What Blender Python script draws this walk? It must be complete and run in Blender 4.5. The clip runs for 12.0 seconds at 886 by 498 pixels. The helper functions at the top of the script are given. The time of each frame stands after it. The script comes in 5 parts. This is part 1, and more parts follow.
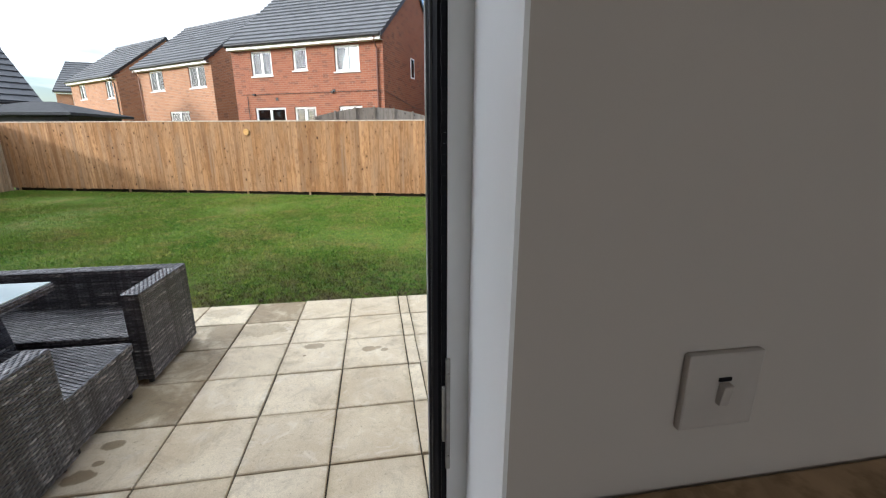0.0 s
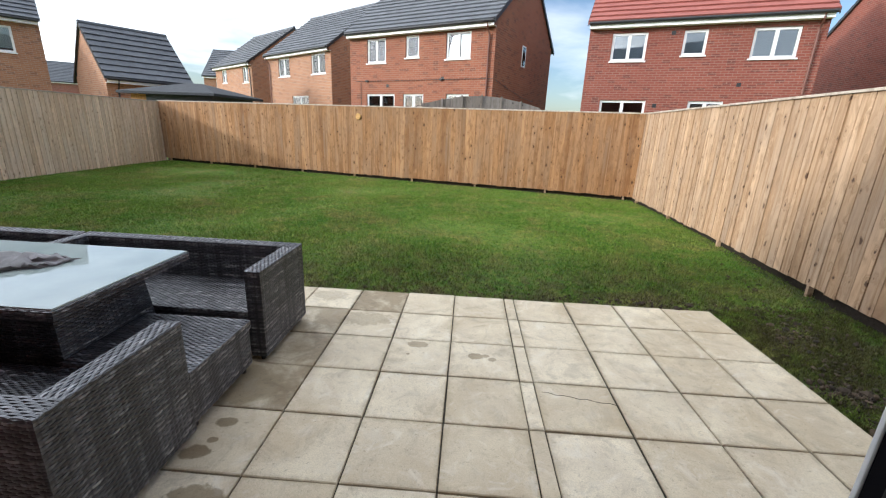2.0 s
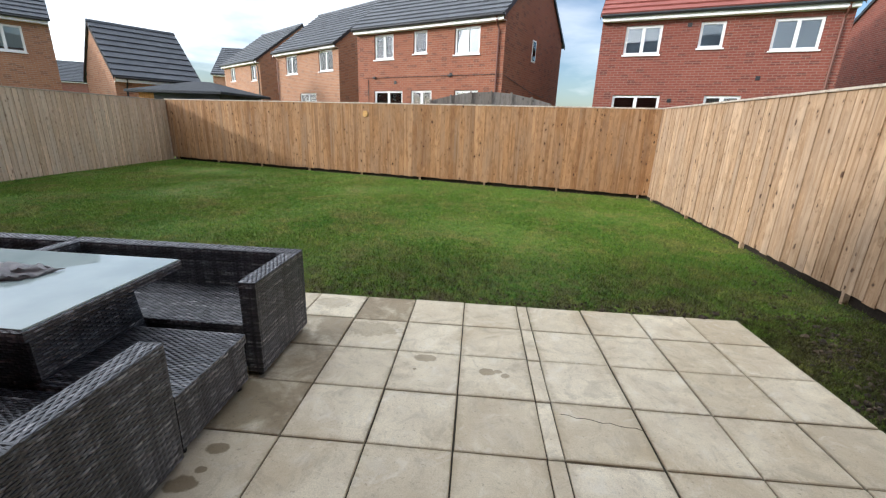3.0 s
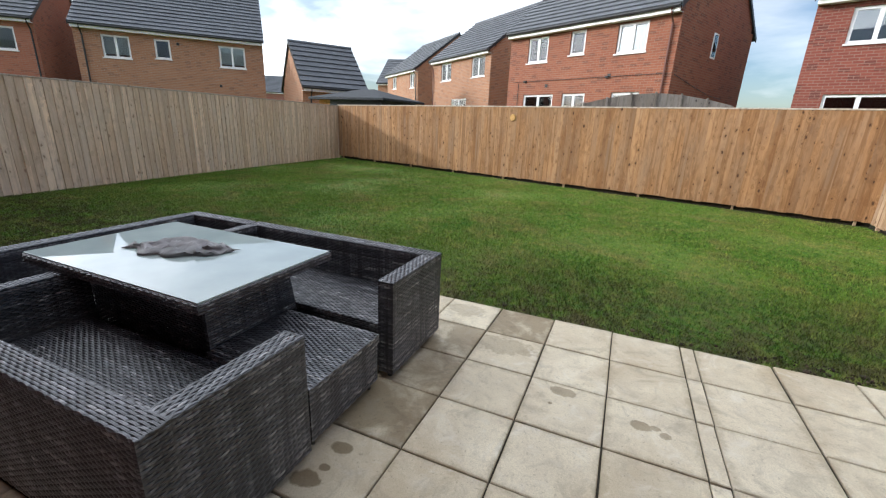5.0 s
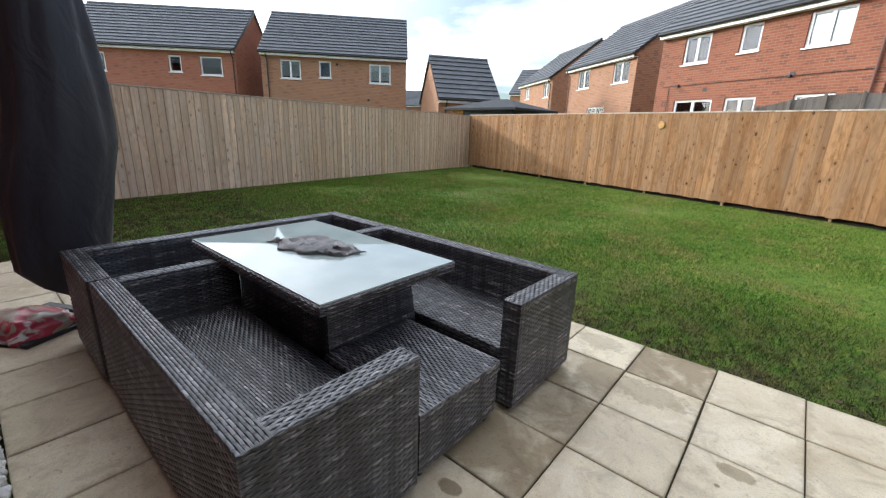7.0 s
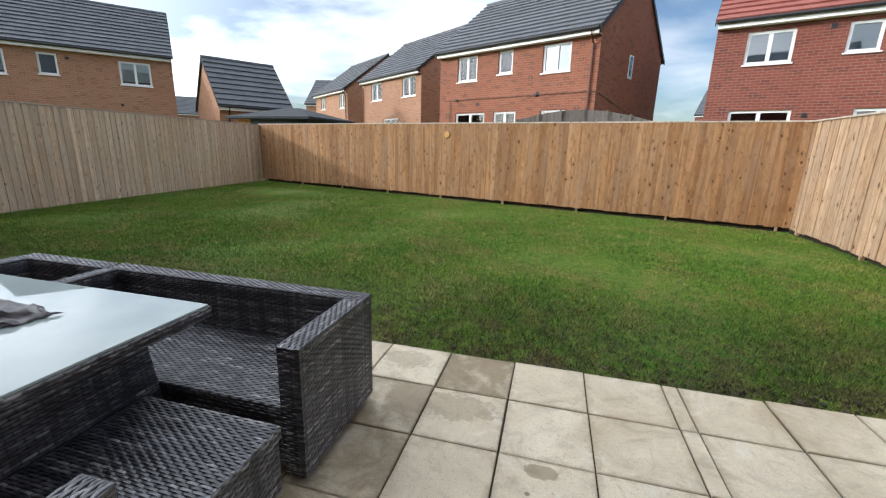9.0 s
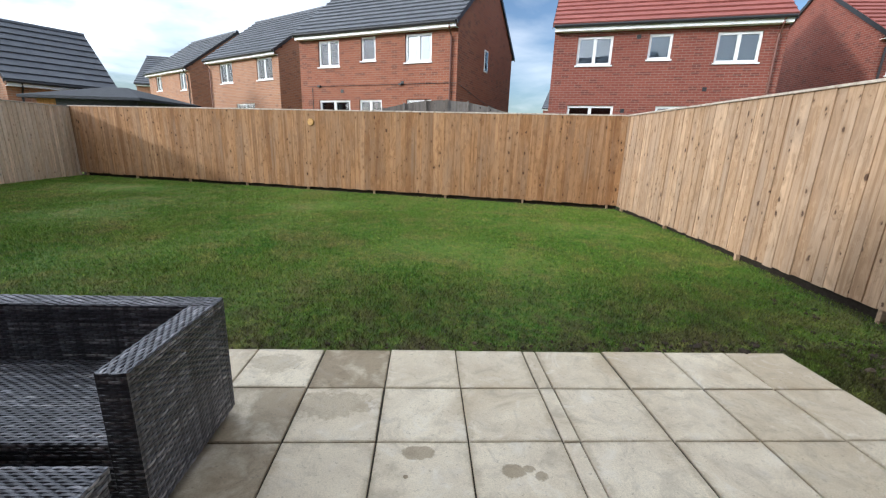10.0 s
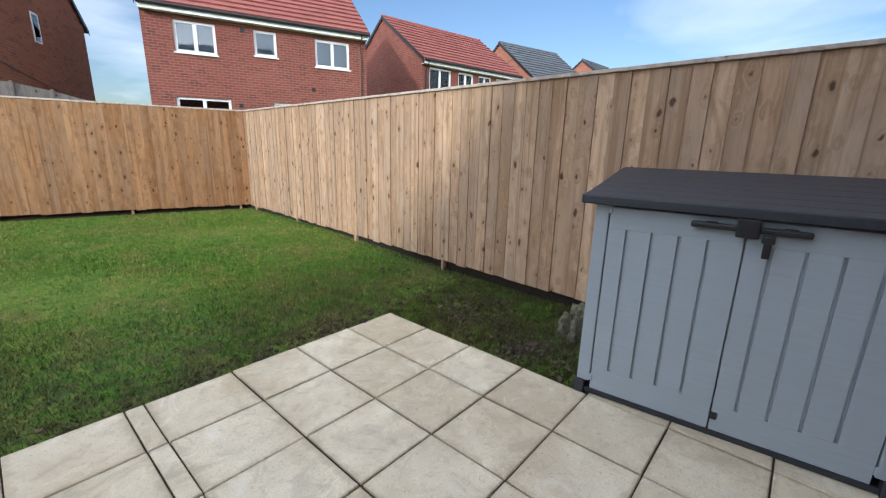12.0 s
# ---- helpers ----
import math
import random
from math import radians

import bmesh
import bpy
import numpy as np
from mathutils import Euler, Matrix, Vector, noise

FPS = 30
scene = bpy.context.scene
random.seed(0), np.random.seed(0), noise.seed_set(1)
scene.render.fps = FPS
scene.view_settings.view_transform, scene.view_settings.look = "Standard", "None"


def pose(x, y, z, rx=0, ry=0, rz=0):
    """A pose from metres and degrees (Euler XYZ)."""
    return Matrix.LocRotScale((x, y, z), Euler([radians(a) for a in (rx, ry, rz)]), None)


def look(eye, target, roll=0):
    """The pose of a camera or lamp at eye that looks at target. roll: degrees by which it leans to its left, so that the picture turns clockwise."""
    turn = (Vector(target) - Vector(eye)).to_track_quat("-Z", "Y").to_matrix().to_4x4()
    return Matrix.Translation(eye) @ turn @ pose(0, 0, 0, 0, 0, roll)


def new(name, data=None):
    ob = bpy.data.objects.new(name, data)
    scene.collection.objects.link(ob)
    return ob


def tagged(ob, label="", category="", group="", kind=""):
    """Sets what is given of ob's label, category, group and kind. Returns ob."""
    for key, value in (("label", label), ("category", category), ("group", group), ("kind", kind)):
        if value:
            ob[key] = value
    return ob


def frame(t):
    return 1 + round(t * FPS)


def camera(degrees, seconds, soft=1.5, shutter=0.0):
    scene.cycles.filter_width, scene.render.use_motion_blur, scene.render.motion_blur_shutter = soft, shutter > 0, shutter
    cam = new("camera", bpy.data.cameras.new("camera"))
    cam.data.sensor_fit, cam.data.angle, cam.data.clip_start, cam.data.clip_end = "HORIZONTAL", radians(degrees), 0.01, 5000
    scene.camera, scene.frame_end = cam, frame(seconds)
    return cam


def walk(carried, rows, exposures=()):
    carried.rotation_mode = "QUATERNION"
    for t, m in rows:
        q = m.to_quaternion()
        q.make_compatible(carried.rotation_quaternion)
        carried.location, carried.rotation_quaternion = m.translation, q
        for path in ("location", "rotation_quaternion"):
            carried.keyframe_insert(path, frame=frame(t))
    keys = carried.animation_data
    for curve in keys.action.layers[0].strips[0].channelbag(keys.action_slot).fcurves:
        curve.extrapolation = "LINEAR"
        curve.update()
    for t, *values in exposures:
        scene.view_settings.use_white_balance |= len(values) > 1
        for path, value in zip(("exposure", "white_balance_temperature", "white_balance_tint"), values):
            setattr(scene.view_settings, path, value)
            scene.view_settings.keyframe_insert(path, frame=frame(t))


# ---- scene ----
cam = camera(94.4, 12.0, soft=1.2)
PATH = [
    (0, (0.291, -4.078, 1.605), (0.603, -2.173, 1.084), 0.0),
    (0.5, (0.246, -4.09, 1.594), (0.338, -2.155, 1.098), 0.7),
    (1, (0.166, -4.027, 1.611), (0.13, -2.096, 1.093), 1.3),
    (1.5, (0.09, -3.87, 1.595), (0.011, -1.948, 1.047), 2.0),
    (2, (0.058, -3.737, 1.579), (-0.042, -1.822, 1.01), 2.4),
    (2.5, (0.055, -3.606, 1.588), (-0.063, -1.696, 1.008), 2.1),
    (2.7, (0.055, -3.573, 1.593), (-0.07, -1.664, 1.009), 2.0),
    (4.3, (-0.126, -3.274, 1.538), (-0.564, -1.409, 0.962), 2.5),
    (4.5, (-0.125, -3.264, 1.539), (-0.66, -1.426, 0.959), 2.3),
    (5, (-0.108, -3.272, 1.543), (-0.859, -1.513, 0.958), 2.4),
    (5.5, (-0.129, -3.272, 1.535), (-1.077, -1.613, 0.944), 2.2),
    (6, (-0.208, -3.273, 1.525), (-1.308, -1.71, 0.939), 2.3),
    (6.5, (-0.286, -3.22, 1.497), (-1.503, -1.741, 0.921), 2.3),
    (6.7, (-0.306, -3.158, 1.481), (-1.562, -1.708, 0.914), 2.3),
    (8.3, (-0.289, -2.738, 1.48), (-1.165, -1.003, 1.006), 0.8),
    (8.5, (-0.309, -2.688, 1.459), (-1.078, -0.903, 0.987), 1.1),
    (9, (-0.311, -2.65, 1.447), (-0.799, -0.771, 0.965), 1.6),
    (9.5, (-0.281, -2.636, 1.444), (-0.483, -0.709, 0.947), 1.7),
    (10, (-0.243, -2.62, 1.436), (-0.146, -0.689, 0.924), 1.9),
    (10.5, (-0.181, -2.607, 1.436), (0.225, -0.718, 0.918), 2.2),
    (11, (-0.066, -2.603, 1.435), (0.656, -0.809, 0.924), 2.1),
    (11.5, (0.057, -2.622, 1.456), (1.136, -1.014, 0.958), 1.9),
    (12, (0.136, -2.612, 1.462), (1.598, -1.336, 0.976), 1.4),
]
walk(cam, [(t, look(eye, target, roll)) for t, eye, target, roll in PATH],
     [(0.0, 1.25, 6200, 8), (0.5, 1.25, 6200, 8), (1.0, 1.25, 6200, 8), (2.5, 0.95, 6050, 8), (4.5, 0.88, 6100, 8), (6.5, 1.08, 6100, 8), (8.5, 0.9, 6150, 8), (9.5, 0.8, 6000, 8), (10.5, 0.8, 5700, 8), (11.0, 0.8, 5600, 8), (12.0, 0.82, 5750, 8)])

# ---- world, sun, exposure ----
SUN_AZ = (-0.95, -0.312)         # towards the sun, on the plan
SUN_EL = radians(19.5)
world = bpy.data.worlds.new("world")
scene.world = world
world.use_nodes = True
wt = world.node_tree
wt.nodes.clear()


def sky_node(tree, kind, **values):
    n = tree.nodes.new(kind)
    for key, value in values.items():
        n.inputs[key].default_value = value
    return n


sky = wt.nodes.new("ShaderNodeTexSky")
sky.sky_type = "NISHITA"
sky.sun_disc = False
sky.sun_elevation = SUN_EL
sky.sun_rotation = math.atan2(SUN_AZ[0], SUN_AZ[1])
sky.dust_density = 1.2
wcoord = wt.nodes.new("ShaderNodeTexCoord")
wsep = wt.nodes.new("ShaderNodeSeparateXYZ")
wt.links.new(wcoord.outputs["Generated"], wsep.inputs[0])
# cloud sheet: direction projected on a high plane
wz = wt.nodes.new("ShaderNodeMath"); wz.operation = "MAXIMUM"; wz.inputs[1].default_value = 0.0
wt.links.new(wsep.outputs["Z"], wz.inputs[0])
wa = wt.nodes.new("ShaderNodeMath"); wa.operation = "ADD"; wa.inputs[1].default_value = 0.22
wt.links.new(wz.outputs[0], wa.inputs[0])
wdx = wt.nodes.new("ShaderNodeMath"); wdx.operation = "DIVIDE"
wdy = wt.nodes.new("ShaderNodeMath"); wdy.operation = "DIVIDE"
wt.links.new(wsep.outputs["X"], wdx.inputs[0]); wt.links.new(wa.outputs[0], wdx.inputs[1])
wt.links.new(wsep.outputs["Y"], wdy.inputs[0]); wt.links.new(wa.outputs[0], wdy.inputs[1])
wcomb = wt.nodes.new("ShaderNodeCombineXYZ")
wt.links.new(wdx.outputs[0], wcomb.inputs[0]); wt.links.new(wdy.outputs[0], wcomb.inputs[1])
wcomb.inputs[2].default_value = 3.7
wn = wt.nodes.new("ShaderNodeTexNoise")
wn.inputs["Scale"].default_value = 0.75
wn.inputs["Detail"].default_value = 7
wn.inputs["Roughness"].default_value = 0.52
wn.inputs["Distortion"].default_value = 0.4
wt.links.new(wcomb.outputs[0], wn.inputs["Vector"])
wr = wt.nodes.new("ShaderNodeValToRGB")
wr.color_ramp.elements[0].position = 0.43
wr.color_ramp.elements[1].position = 0.74
wt.links.new(wn.outputs["Fac"], wr.inputs[0])
# the cloud is thickest high up and towards the sun
wdot = wt.nodes.new("ShaderNodeVectorMath"); wdot.operation = "DOT_PRODUCT"
wdot.inputs[1].default_value = (-0.55, -0.45, 0.75)
wt.links.new(wcoord.outputs["Generated"], wdot.inputs[0])
wadd = wt.nodes.new("ShaderNodeMath"); wadd.operation = "MULTIPLY_ADD"; wadd.use_clamp = True
wadd.inputs[1].default_value = 0.55
wt.links.new(wdot.outputs["Value"], wadd.inputs[0]); wt.links.new(wr.outputs[0], wadd.inputs[2])
wcl = wt.nodes.new("ShaderNodeMix"); wcl.data_type = "RGBA"
# clouds glow more towards the sun
wsun = wt.nodes.new("ShaderNodeVectorMath"); wsun.operation = "DOT_PRODUCT"
wsun.inputs[1].default_value = (SUN_AZ[0] * math.cos(SUN_EL), SUN_AZ[1] * math.cos(SUN_EL), math.sin(SUN_EL))
wt.links.new(wcoord.outputs["Generated"], wsun.inputs[0])
wg = wt.nodes.new("ShaderNodeMapRange"); wg.interpolation_type = "SMOOTHSTEP"
wg.inputs["From Min"].default_value, wg.inputs["From Max"].default_value = -0.35, 1.0
wg.inputs["To Min"].default_value, wg.inputs["To Max"].default_value = 8.2, 29.0
wt.links.new(wsun.outputs["Value"], wg.inputs["Value"])
wtint = wt.nodes.new("ShaderNodeVectorMath"); wtint.operation = "SCALE"
wtint.inputs[0].default_value = (1.0, 1.0, 1.02)
wt.links.new(wg.outputs["Result"], wtint.inputs["Scale"])
wt.links.new(wtint.outputs["Vector"], wcl.inputs[7])
wblue = wt.nodes.new("ShaderNodeMix"); wblue.data_type, wblue.blend_type = "RGBA", "MULTIPLY"
wblue.inputs[0].default_value, wblue.inputs[7].default_value = 1.0, (0.80, 0.84, 0.93, 1)
wt.links.new(sky.outputs[0], wblue.inputs[6])
wt.links.new(wadd.outputs[0], wcl.inputs[0]); wt.links.new(wblue.outputs[2], wcl.inputs[6])
wbg = wt.nodes.new("ShaderNodeBackground"); wbg.inputs[1].default_value = 0.093
wo = wt.nodes.new("ShaderNodeOutputWorld")
wt.links.new(wcl.outputs[2], wbg.inputs[0]); wt.links.new(wbg.outputs[0], wo.inputs[0])

sun = new("sun", bpy.data.lights.new("sun", "SUN"))
sun.data.energy, sun.data.angle, sun.data.color = 1.6, radians(3.5), (1.0, 0.94, 0.83)
sun.matrix_world = look((SUN_AZ[0] * 30, SUN_AZ[1] * 30, 30 * math.tan(SUN_EL)), (0, 0, 0))

# unseen fill lamp, added to brighten the room behind the door
room_fill = new("room_window_light", bpy.data.lights.new("room_window_light", "AREA"))
room_fill.data.shape, room_fill.data.size, room_fill.data.size_y, room_fill.data.energy = "RECTANGLE", 3.1, 1.3, 4.9
room_fill.data.color = (0.97, 0.98, 1.0)
room_fill.matrix_world = look((0.7, -6.93, 1.6), (0.7, -4.0, 1.5))

# ---- materials ----


class Mat:
    """A node material with short ways to add nodes."""

    def __init__(self, name, rough=0.7, metal=0.0, spec=0.5):
        self.m = bpy.data.materials.new(name)
        self.m.use_nodes = True
        self.t = self.m.node_tree
        self.p = self.t.nodes["Principled BSDF"]
        self.p.inputs["Roughness"].default_value = rough
        self.p.inputs["Metallic"].default_value = metal
        self.p.inputs["Specular IOR Level"].default_value = spec

    def put(self, target, value):
        if isinstance(value, (int, float, tuple)):
            target.default_value = value
        else:
            self.t.links.new(value, target)

    def math(self, op, a, b=0.0, c=None, clamp=False):
        n = self.t.nodes.new("ShaderNodeMath")
        n.operation, n.use_clamp = op, clamp
        self.put(n.inputs[0], a), self.put(n.inputs[1], b)
        if c is not None:
            self.put(n.inputs[2], c)
        return n.outputs[0]

    def coord(self, kind="Object"):
        return self.t.nodes.new("ShaderNodeTexCoord").outputs[kind]

    def map(self, vec, scale=(1, 1, 1), loc=(0, 0, 0), rot=(0, 0, 0)):
        n = self.t.nodes.new("ShaderNodeMapping")
        n.inputs["Scale"].default_value, n.inputs["Location"].default_value, n.inputs["Rotation"].default_value = scale, loc, rot
        self.t.links.new(vec, n.inputs["Vector"])
        return n.outputs[0]

    def shift(self, vec, amount):
        n = self.t.nodes.new("ShaderNodeVectorMath")
        n.operation = "ADD"
        self.put(n.inputs[0], vec), self.put(n.inputs[1], amount)
        return n.outputs[0]

    def xyz(self, vec):
        n = self.t.nodes.new("ShaderNodeSeparateXYZ")
        self.t.links.new(vec, n.inputs[0])
        return n.outputs

    def comb(self, x, y, z):
        n = self.t.nodes.new("ShaderNodeCombineXYZ")
        for i, v in enumerate((x, y, z)):
            self.put(n.inputs[i], v)
        return n.outputs[0]

    def noise(self, vec, scale, detail=4, rough=0.5, dist=0.0):
        n = self.t.nodes.new("ShaderNodeTexNoise")
        n.inputs["Scale"].default_value, n.inputs["Detail"].default_value = scale, detail
        n.inputs["Roughness"].default_value, n.inputs["Distortion"].default_value = rough, dist
        self.t.links.new(vec, n.inputs["Vector"])
        return n.outputs["Fac"]

    def voronoi(self, vec, scale, rand=1.0, out="Distance"):
        n = self.t.nodes.new("ShaderNodeTexVoronoi")
        n.inputs["Scale"].default_value, n.inputs["Randomness"].default_value = scale, rand
        self.t.links.new(vec, n.inputs["Vector"])
        return n.outputs[out]

    def ramp(self, fac, stops):
        n = self.t.nodes.new("ShaderNodeValToRGB")
        el = n.color_ramp.elements
        while len(el) < len(stops):
            el.new(0.5)
        for e, (p, c) in zip(el, stops):
            e.position = p
            e.color = (c, c, c, 1) if isinstance(c, (int, float)) else (*c, 1)
        self.put(n.inputs[0], fac)
        return n.outputs[0]

    def mix(self, fac, a, b, blend="MIX"):
        n = self.t.nodes.new("ShaderNodeMix")
        n.data_type, n.blend_type = "RGBA", blend
        self.put(n.inputs[0], fac)
        self.put(n.inputs[6], (*a, 1) if isinstance(a, tuple) else a)
        self.put(n.inputs[7], (*b, 1) if isinstance(b, tuple) else b)
        return n.outputs[2]

    def rand(self):
        return self.t.nodes.new("ShaderNodeObjectInfo").outputs["Random"]

    def island(self):
        return self.t.nodes.new("ShaderNodeNewGeometry").outputs["Random Per Island"]

    def color(self, c):
        self.put(self.p.inputs["Base Color"], (*c, 1) if isinstance(c, tuple) else c)
        return self

    def rough(self, r):
        self.put(self.p.inputs["Roughness"], r)
        return self

    def bump(self, height, strength=0.3, dist=0.01):
        n = self.t.nodes.new("ShaderNodeBump")
        n.inputs["Strength"].default_value, n.inputs["Distance"].default_value = strength, dist
        self.t.links.new(height, n.inputs["Height"])
        self.t.links.new(n.outputs[0], self.p.inputs["Normal"])
        return self


def brick_mat(name, c1, c2, c3, mortar):
    """Stretcher bond brickwork, laid out in metres on the wall's own UVs."""
    m = Mat(name, 0.85)
    uv = m.coord("UV")
    b = m.t.nodes.new("ShaderNodeTexBrick")
    b.inputs["Scale"].default_value = 1
    b.inputs["Mortar Size"].default_value = 0.009
    b.inputs["Mortar Smooth"].default_value = 0.2
    b.inputs["Brick Width"].default_value = 0.225
    b.inputs["Row Height"].default_value = 0.075
    b.inputs["Bias"].default_value = -0.1
    b.inputs["Color1"].default_value, b.inputs["Color2"].default_value = (*c1, 1), (*c2, 1)
    b.inputs["Mortar"].default_value = (*mortar, 1)
    m.t.links.new(uv, b.inputs["Vector"])
    # single burnt bricks
    cell = m.voronoi(m.map(uv, (1 / 0.225, 1 / 0.075, 1)), 1.0, 0.0, "Color")
    burnt = m.ramp(m.xyz(cell)[0], [(0.86, 0.0), (0.9, 0.75)])
    dark = m.math("MULTIPLY", burnt, m.math("SUBTRACT", 1.0, b.outputs["Fac"]))
    col = m.mix(dark, b.outputs["Color"], c3)
    big = m.noise(uv, 0.7, 3)
    col = m.mix(m.ramp(big, [(0.35, 0.0), (0.7, 0.35)]), col, tuple(0.72 * v for v in c1))
    fine = m.noise(uv, 60, 3)
    col = m.mix(0.25, col, m.mix(fine, tuple(0.6 * v for v in c1), tuple(min(1, 1.35 * v) for v in c1)))
    m.color(col)
    h = m.math("ADD", m.math("MULTIPLY", b.outputs["Fac"], -1.0), m.math("MULTIPLY", fine, 0.35))
    return m.bump(h, 0.6, 0.006).m


def wood_mat(name, light, dark, knot, grey, greyness=0.25):
    """Sawn softwood boards with upright grain, knots, and weathering from board to board."""
    m = Mat(name, 0.8, spec=0.25)
    r = m.rand()
    ob = m.coord("Object")
    off = m.comb(m.math("MULTIPLY", r, 37.0), m.math("MULTIPLY", r, 17.0), m.math("MULTIPLY", r, 91.0))
    v = m.shift(ob, off)
    x, _, z = m.xyz(v)
    bend = m.noise(m.map(v, (2.5, 2.5, 1.2)), 1.0, 2)
    flat = m.comb(m.math("MULTIPLY", x, 7.5), m.math("MULTIPLY", z, 4.4), 0.0)
    vor = m.t.nodes.new("ShaderNodeTexVoronoi")
    vor.voronoi_dimensions = "2D"
    vor.inputs["Scale"].default_value = 1.0
    m.t.links.new(flat, vor.inputs["Vector"])
    pick = m.xyz(vor.outputs["Color"])
    big = m.ramp(pick[0], [(0.42, 0.0), (0.52, 0.25), (0.80, 0.5), (1.0, 1.0)])
    crook = m.noise(m.map(v, (22, 22, 14)), 1.0, 3)
    spots = m.math("ADD", vor.outputs["Distance"], m.math("MULTIPLY_ADD", crook, 0.46, -0.23))
    spots = m.math("ADD", spots, m.math("MULTIPLY_ADD", big, -0.15, 0.12))
    kn = m.ramp(spots, [(0.05, 0.95), (0.13, 0.0)])
    halo = m.ramp(spots, [(0.08, 1.0), (0.42, 0.0)])
    swirl = m.math("MULTIPLY", halo, 0.06)
    gv = m.comb(m.math("ADD", m.math("MULTIPLY", x, 13.0), m.math("MULTIPLY_ADD", swirl, 48.0, m.math("MULTIPLY", bend, 5.0))), 0.0, m.math("MULTIPLY", z, 0.7))
    grain = m.noise(gv, 1.0, 5, 0.58, 0.6)
    col = m.ramp(grain, [(0.27, dark), (0.5, light), (0.76, tuple(min(1, 1.28 * a) for a in light))])
    tone = m.ramp(m.math("FRACT", m.math("MULTIPLY", r, 7.31)), [(0.0, (0.70, 0.64, 0.58)), (0.22, (0.87, 0.83, 0.79)), (0.65, (1.0, 0.98, 0.96)), (0.88, (1.13, 1.13, 1.13)), (1.0, (1.28, 1.29, 1.30))])
    col = m.mix(1.0, col, tone, "MULTIPLY")
    blot = m.noise(m.map(v, (9, 9, 3.6)), 1.0, 4, 0.6, 1.2)
    col = m.mix(m.ramp(blot, [(0.52, 0.0), (0.70, 0.5)]), col, tuple(0.70 * a for a in dark))
    col = m.mix(m.ramp(blot, [(0.28, 0.5), (0.42, 0.0)]), col, tuple(min(1, 1.3 * a) for a in light))
    weather = m.noise(m.map(v, (2.2, 2.2, 0.9)), 1.0, 4)
    col = m.mix(m.ramp(weather, [(0.4, 0.0), (0.68, greyness)]), col, grey)
    streak = m.noise(m.map(v, (17, 17, 0.5)), 1.0, 4, 0.65)
    col = m.mix(m.ramp(streak, [(0.50, 0.0), (0.64, 0.7)]), col, tuple(0.85 * a for a in dark))
    col = m.mix(m.math("MULTIPLY", halo, 0.34), col, tuple(0.80 * a for a in dark))
    col = m.mix(kn, col, knot)
    m.color(col)
    h = m.math("ADD", grain, m.math("MULTIPLY", kn, 0.5))
    return m.bump(h, 0.25, 0.004).m


def tile_mat(name, c1, c2):
    """Concrete roof tiles: courses are built, the single tiles show as a slight change of tone."""
    m = Mat(name, 0.75)
    ob = m.coord("Object")
    r = m.rand()
    x, y, z = m.xyz(ob)
    tile = m.math("FLOOR", m.math("DIVIDE", m.math("ADD", x, m.math("MULTIPLY", r, 30.0)), 0.30))
    wn_ = m.t.nodes.new("ShaderNodeTexWhiteNoise")
    wn_.noise_dimensions = "2D"
    m.t.links.new(m.comb(tile, m.math("MULTIPLY", r, 91.0), 0.0), wn_.inputs["Vector"])
    tone = m.math("ADD", m.math("MULTIPLY", wn_.outputs["Value"], 0.6), m.math("MULTIPLY", r, 0.4))
    col = m.mix(tone, c1, c2)
    n = m.noise(m.shift(ob, m.comb(m.math("MULTIPLY", r, 9.0), 0.0, 0.0)), 2.2, 4)
    col = m.mix(m.ramp(n, [(0.4, 0.0), (0.75, 0.4)]), col, tuple(0.65 * v for v in c1))
    m.color(col)
    return m.bump(m.noise(ob, 45, 3), 0.2, 0.004).m


def plain_mat(name, c, rough=0.5, metal=0.0, var=0.12, scale=6.0, bump=0.0, spec=0.5):
    """A painted or moulded surface with slight soiling."""
    m = Mat(name, rough, metal, spec)
    ob = m.coord("Object")
    n = m.noise(ob, scale, 5, 0.6)
    m.color(m.mix(m.ramp(n, [(0.3, 0.0), (0.75, 1.0)]), c, tuple(v * (1 - var) for v in c)))
    m.rough(m.math("MULTIPLY_ADD", n, 0.2, rough - 0.1))
    if bump:
        m.bump(m.noise(ob, scale * 25, 3), bump, 0.002)
    return m.m


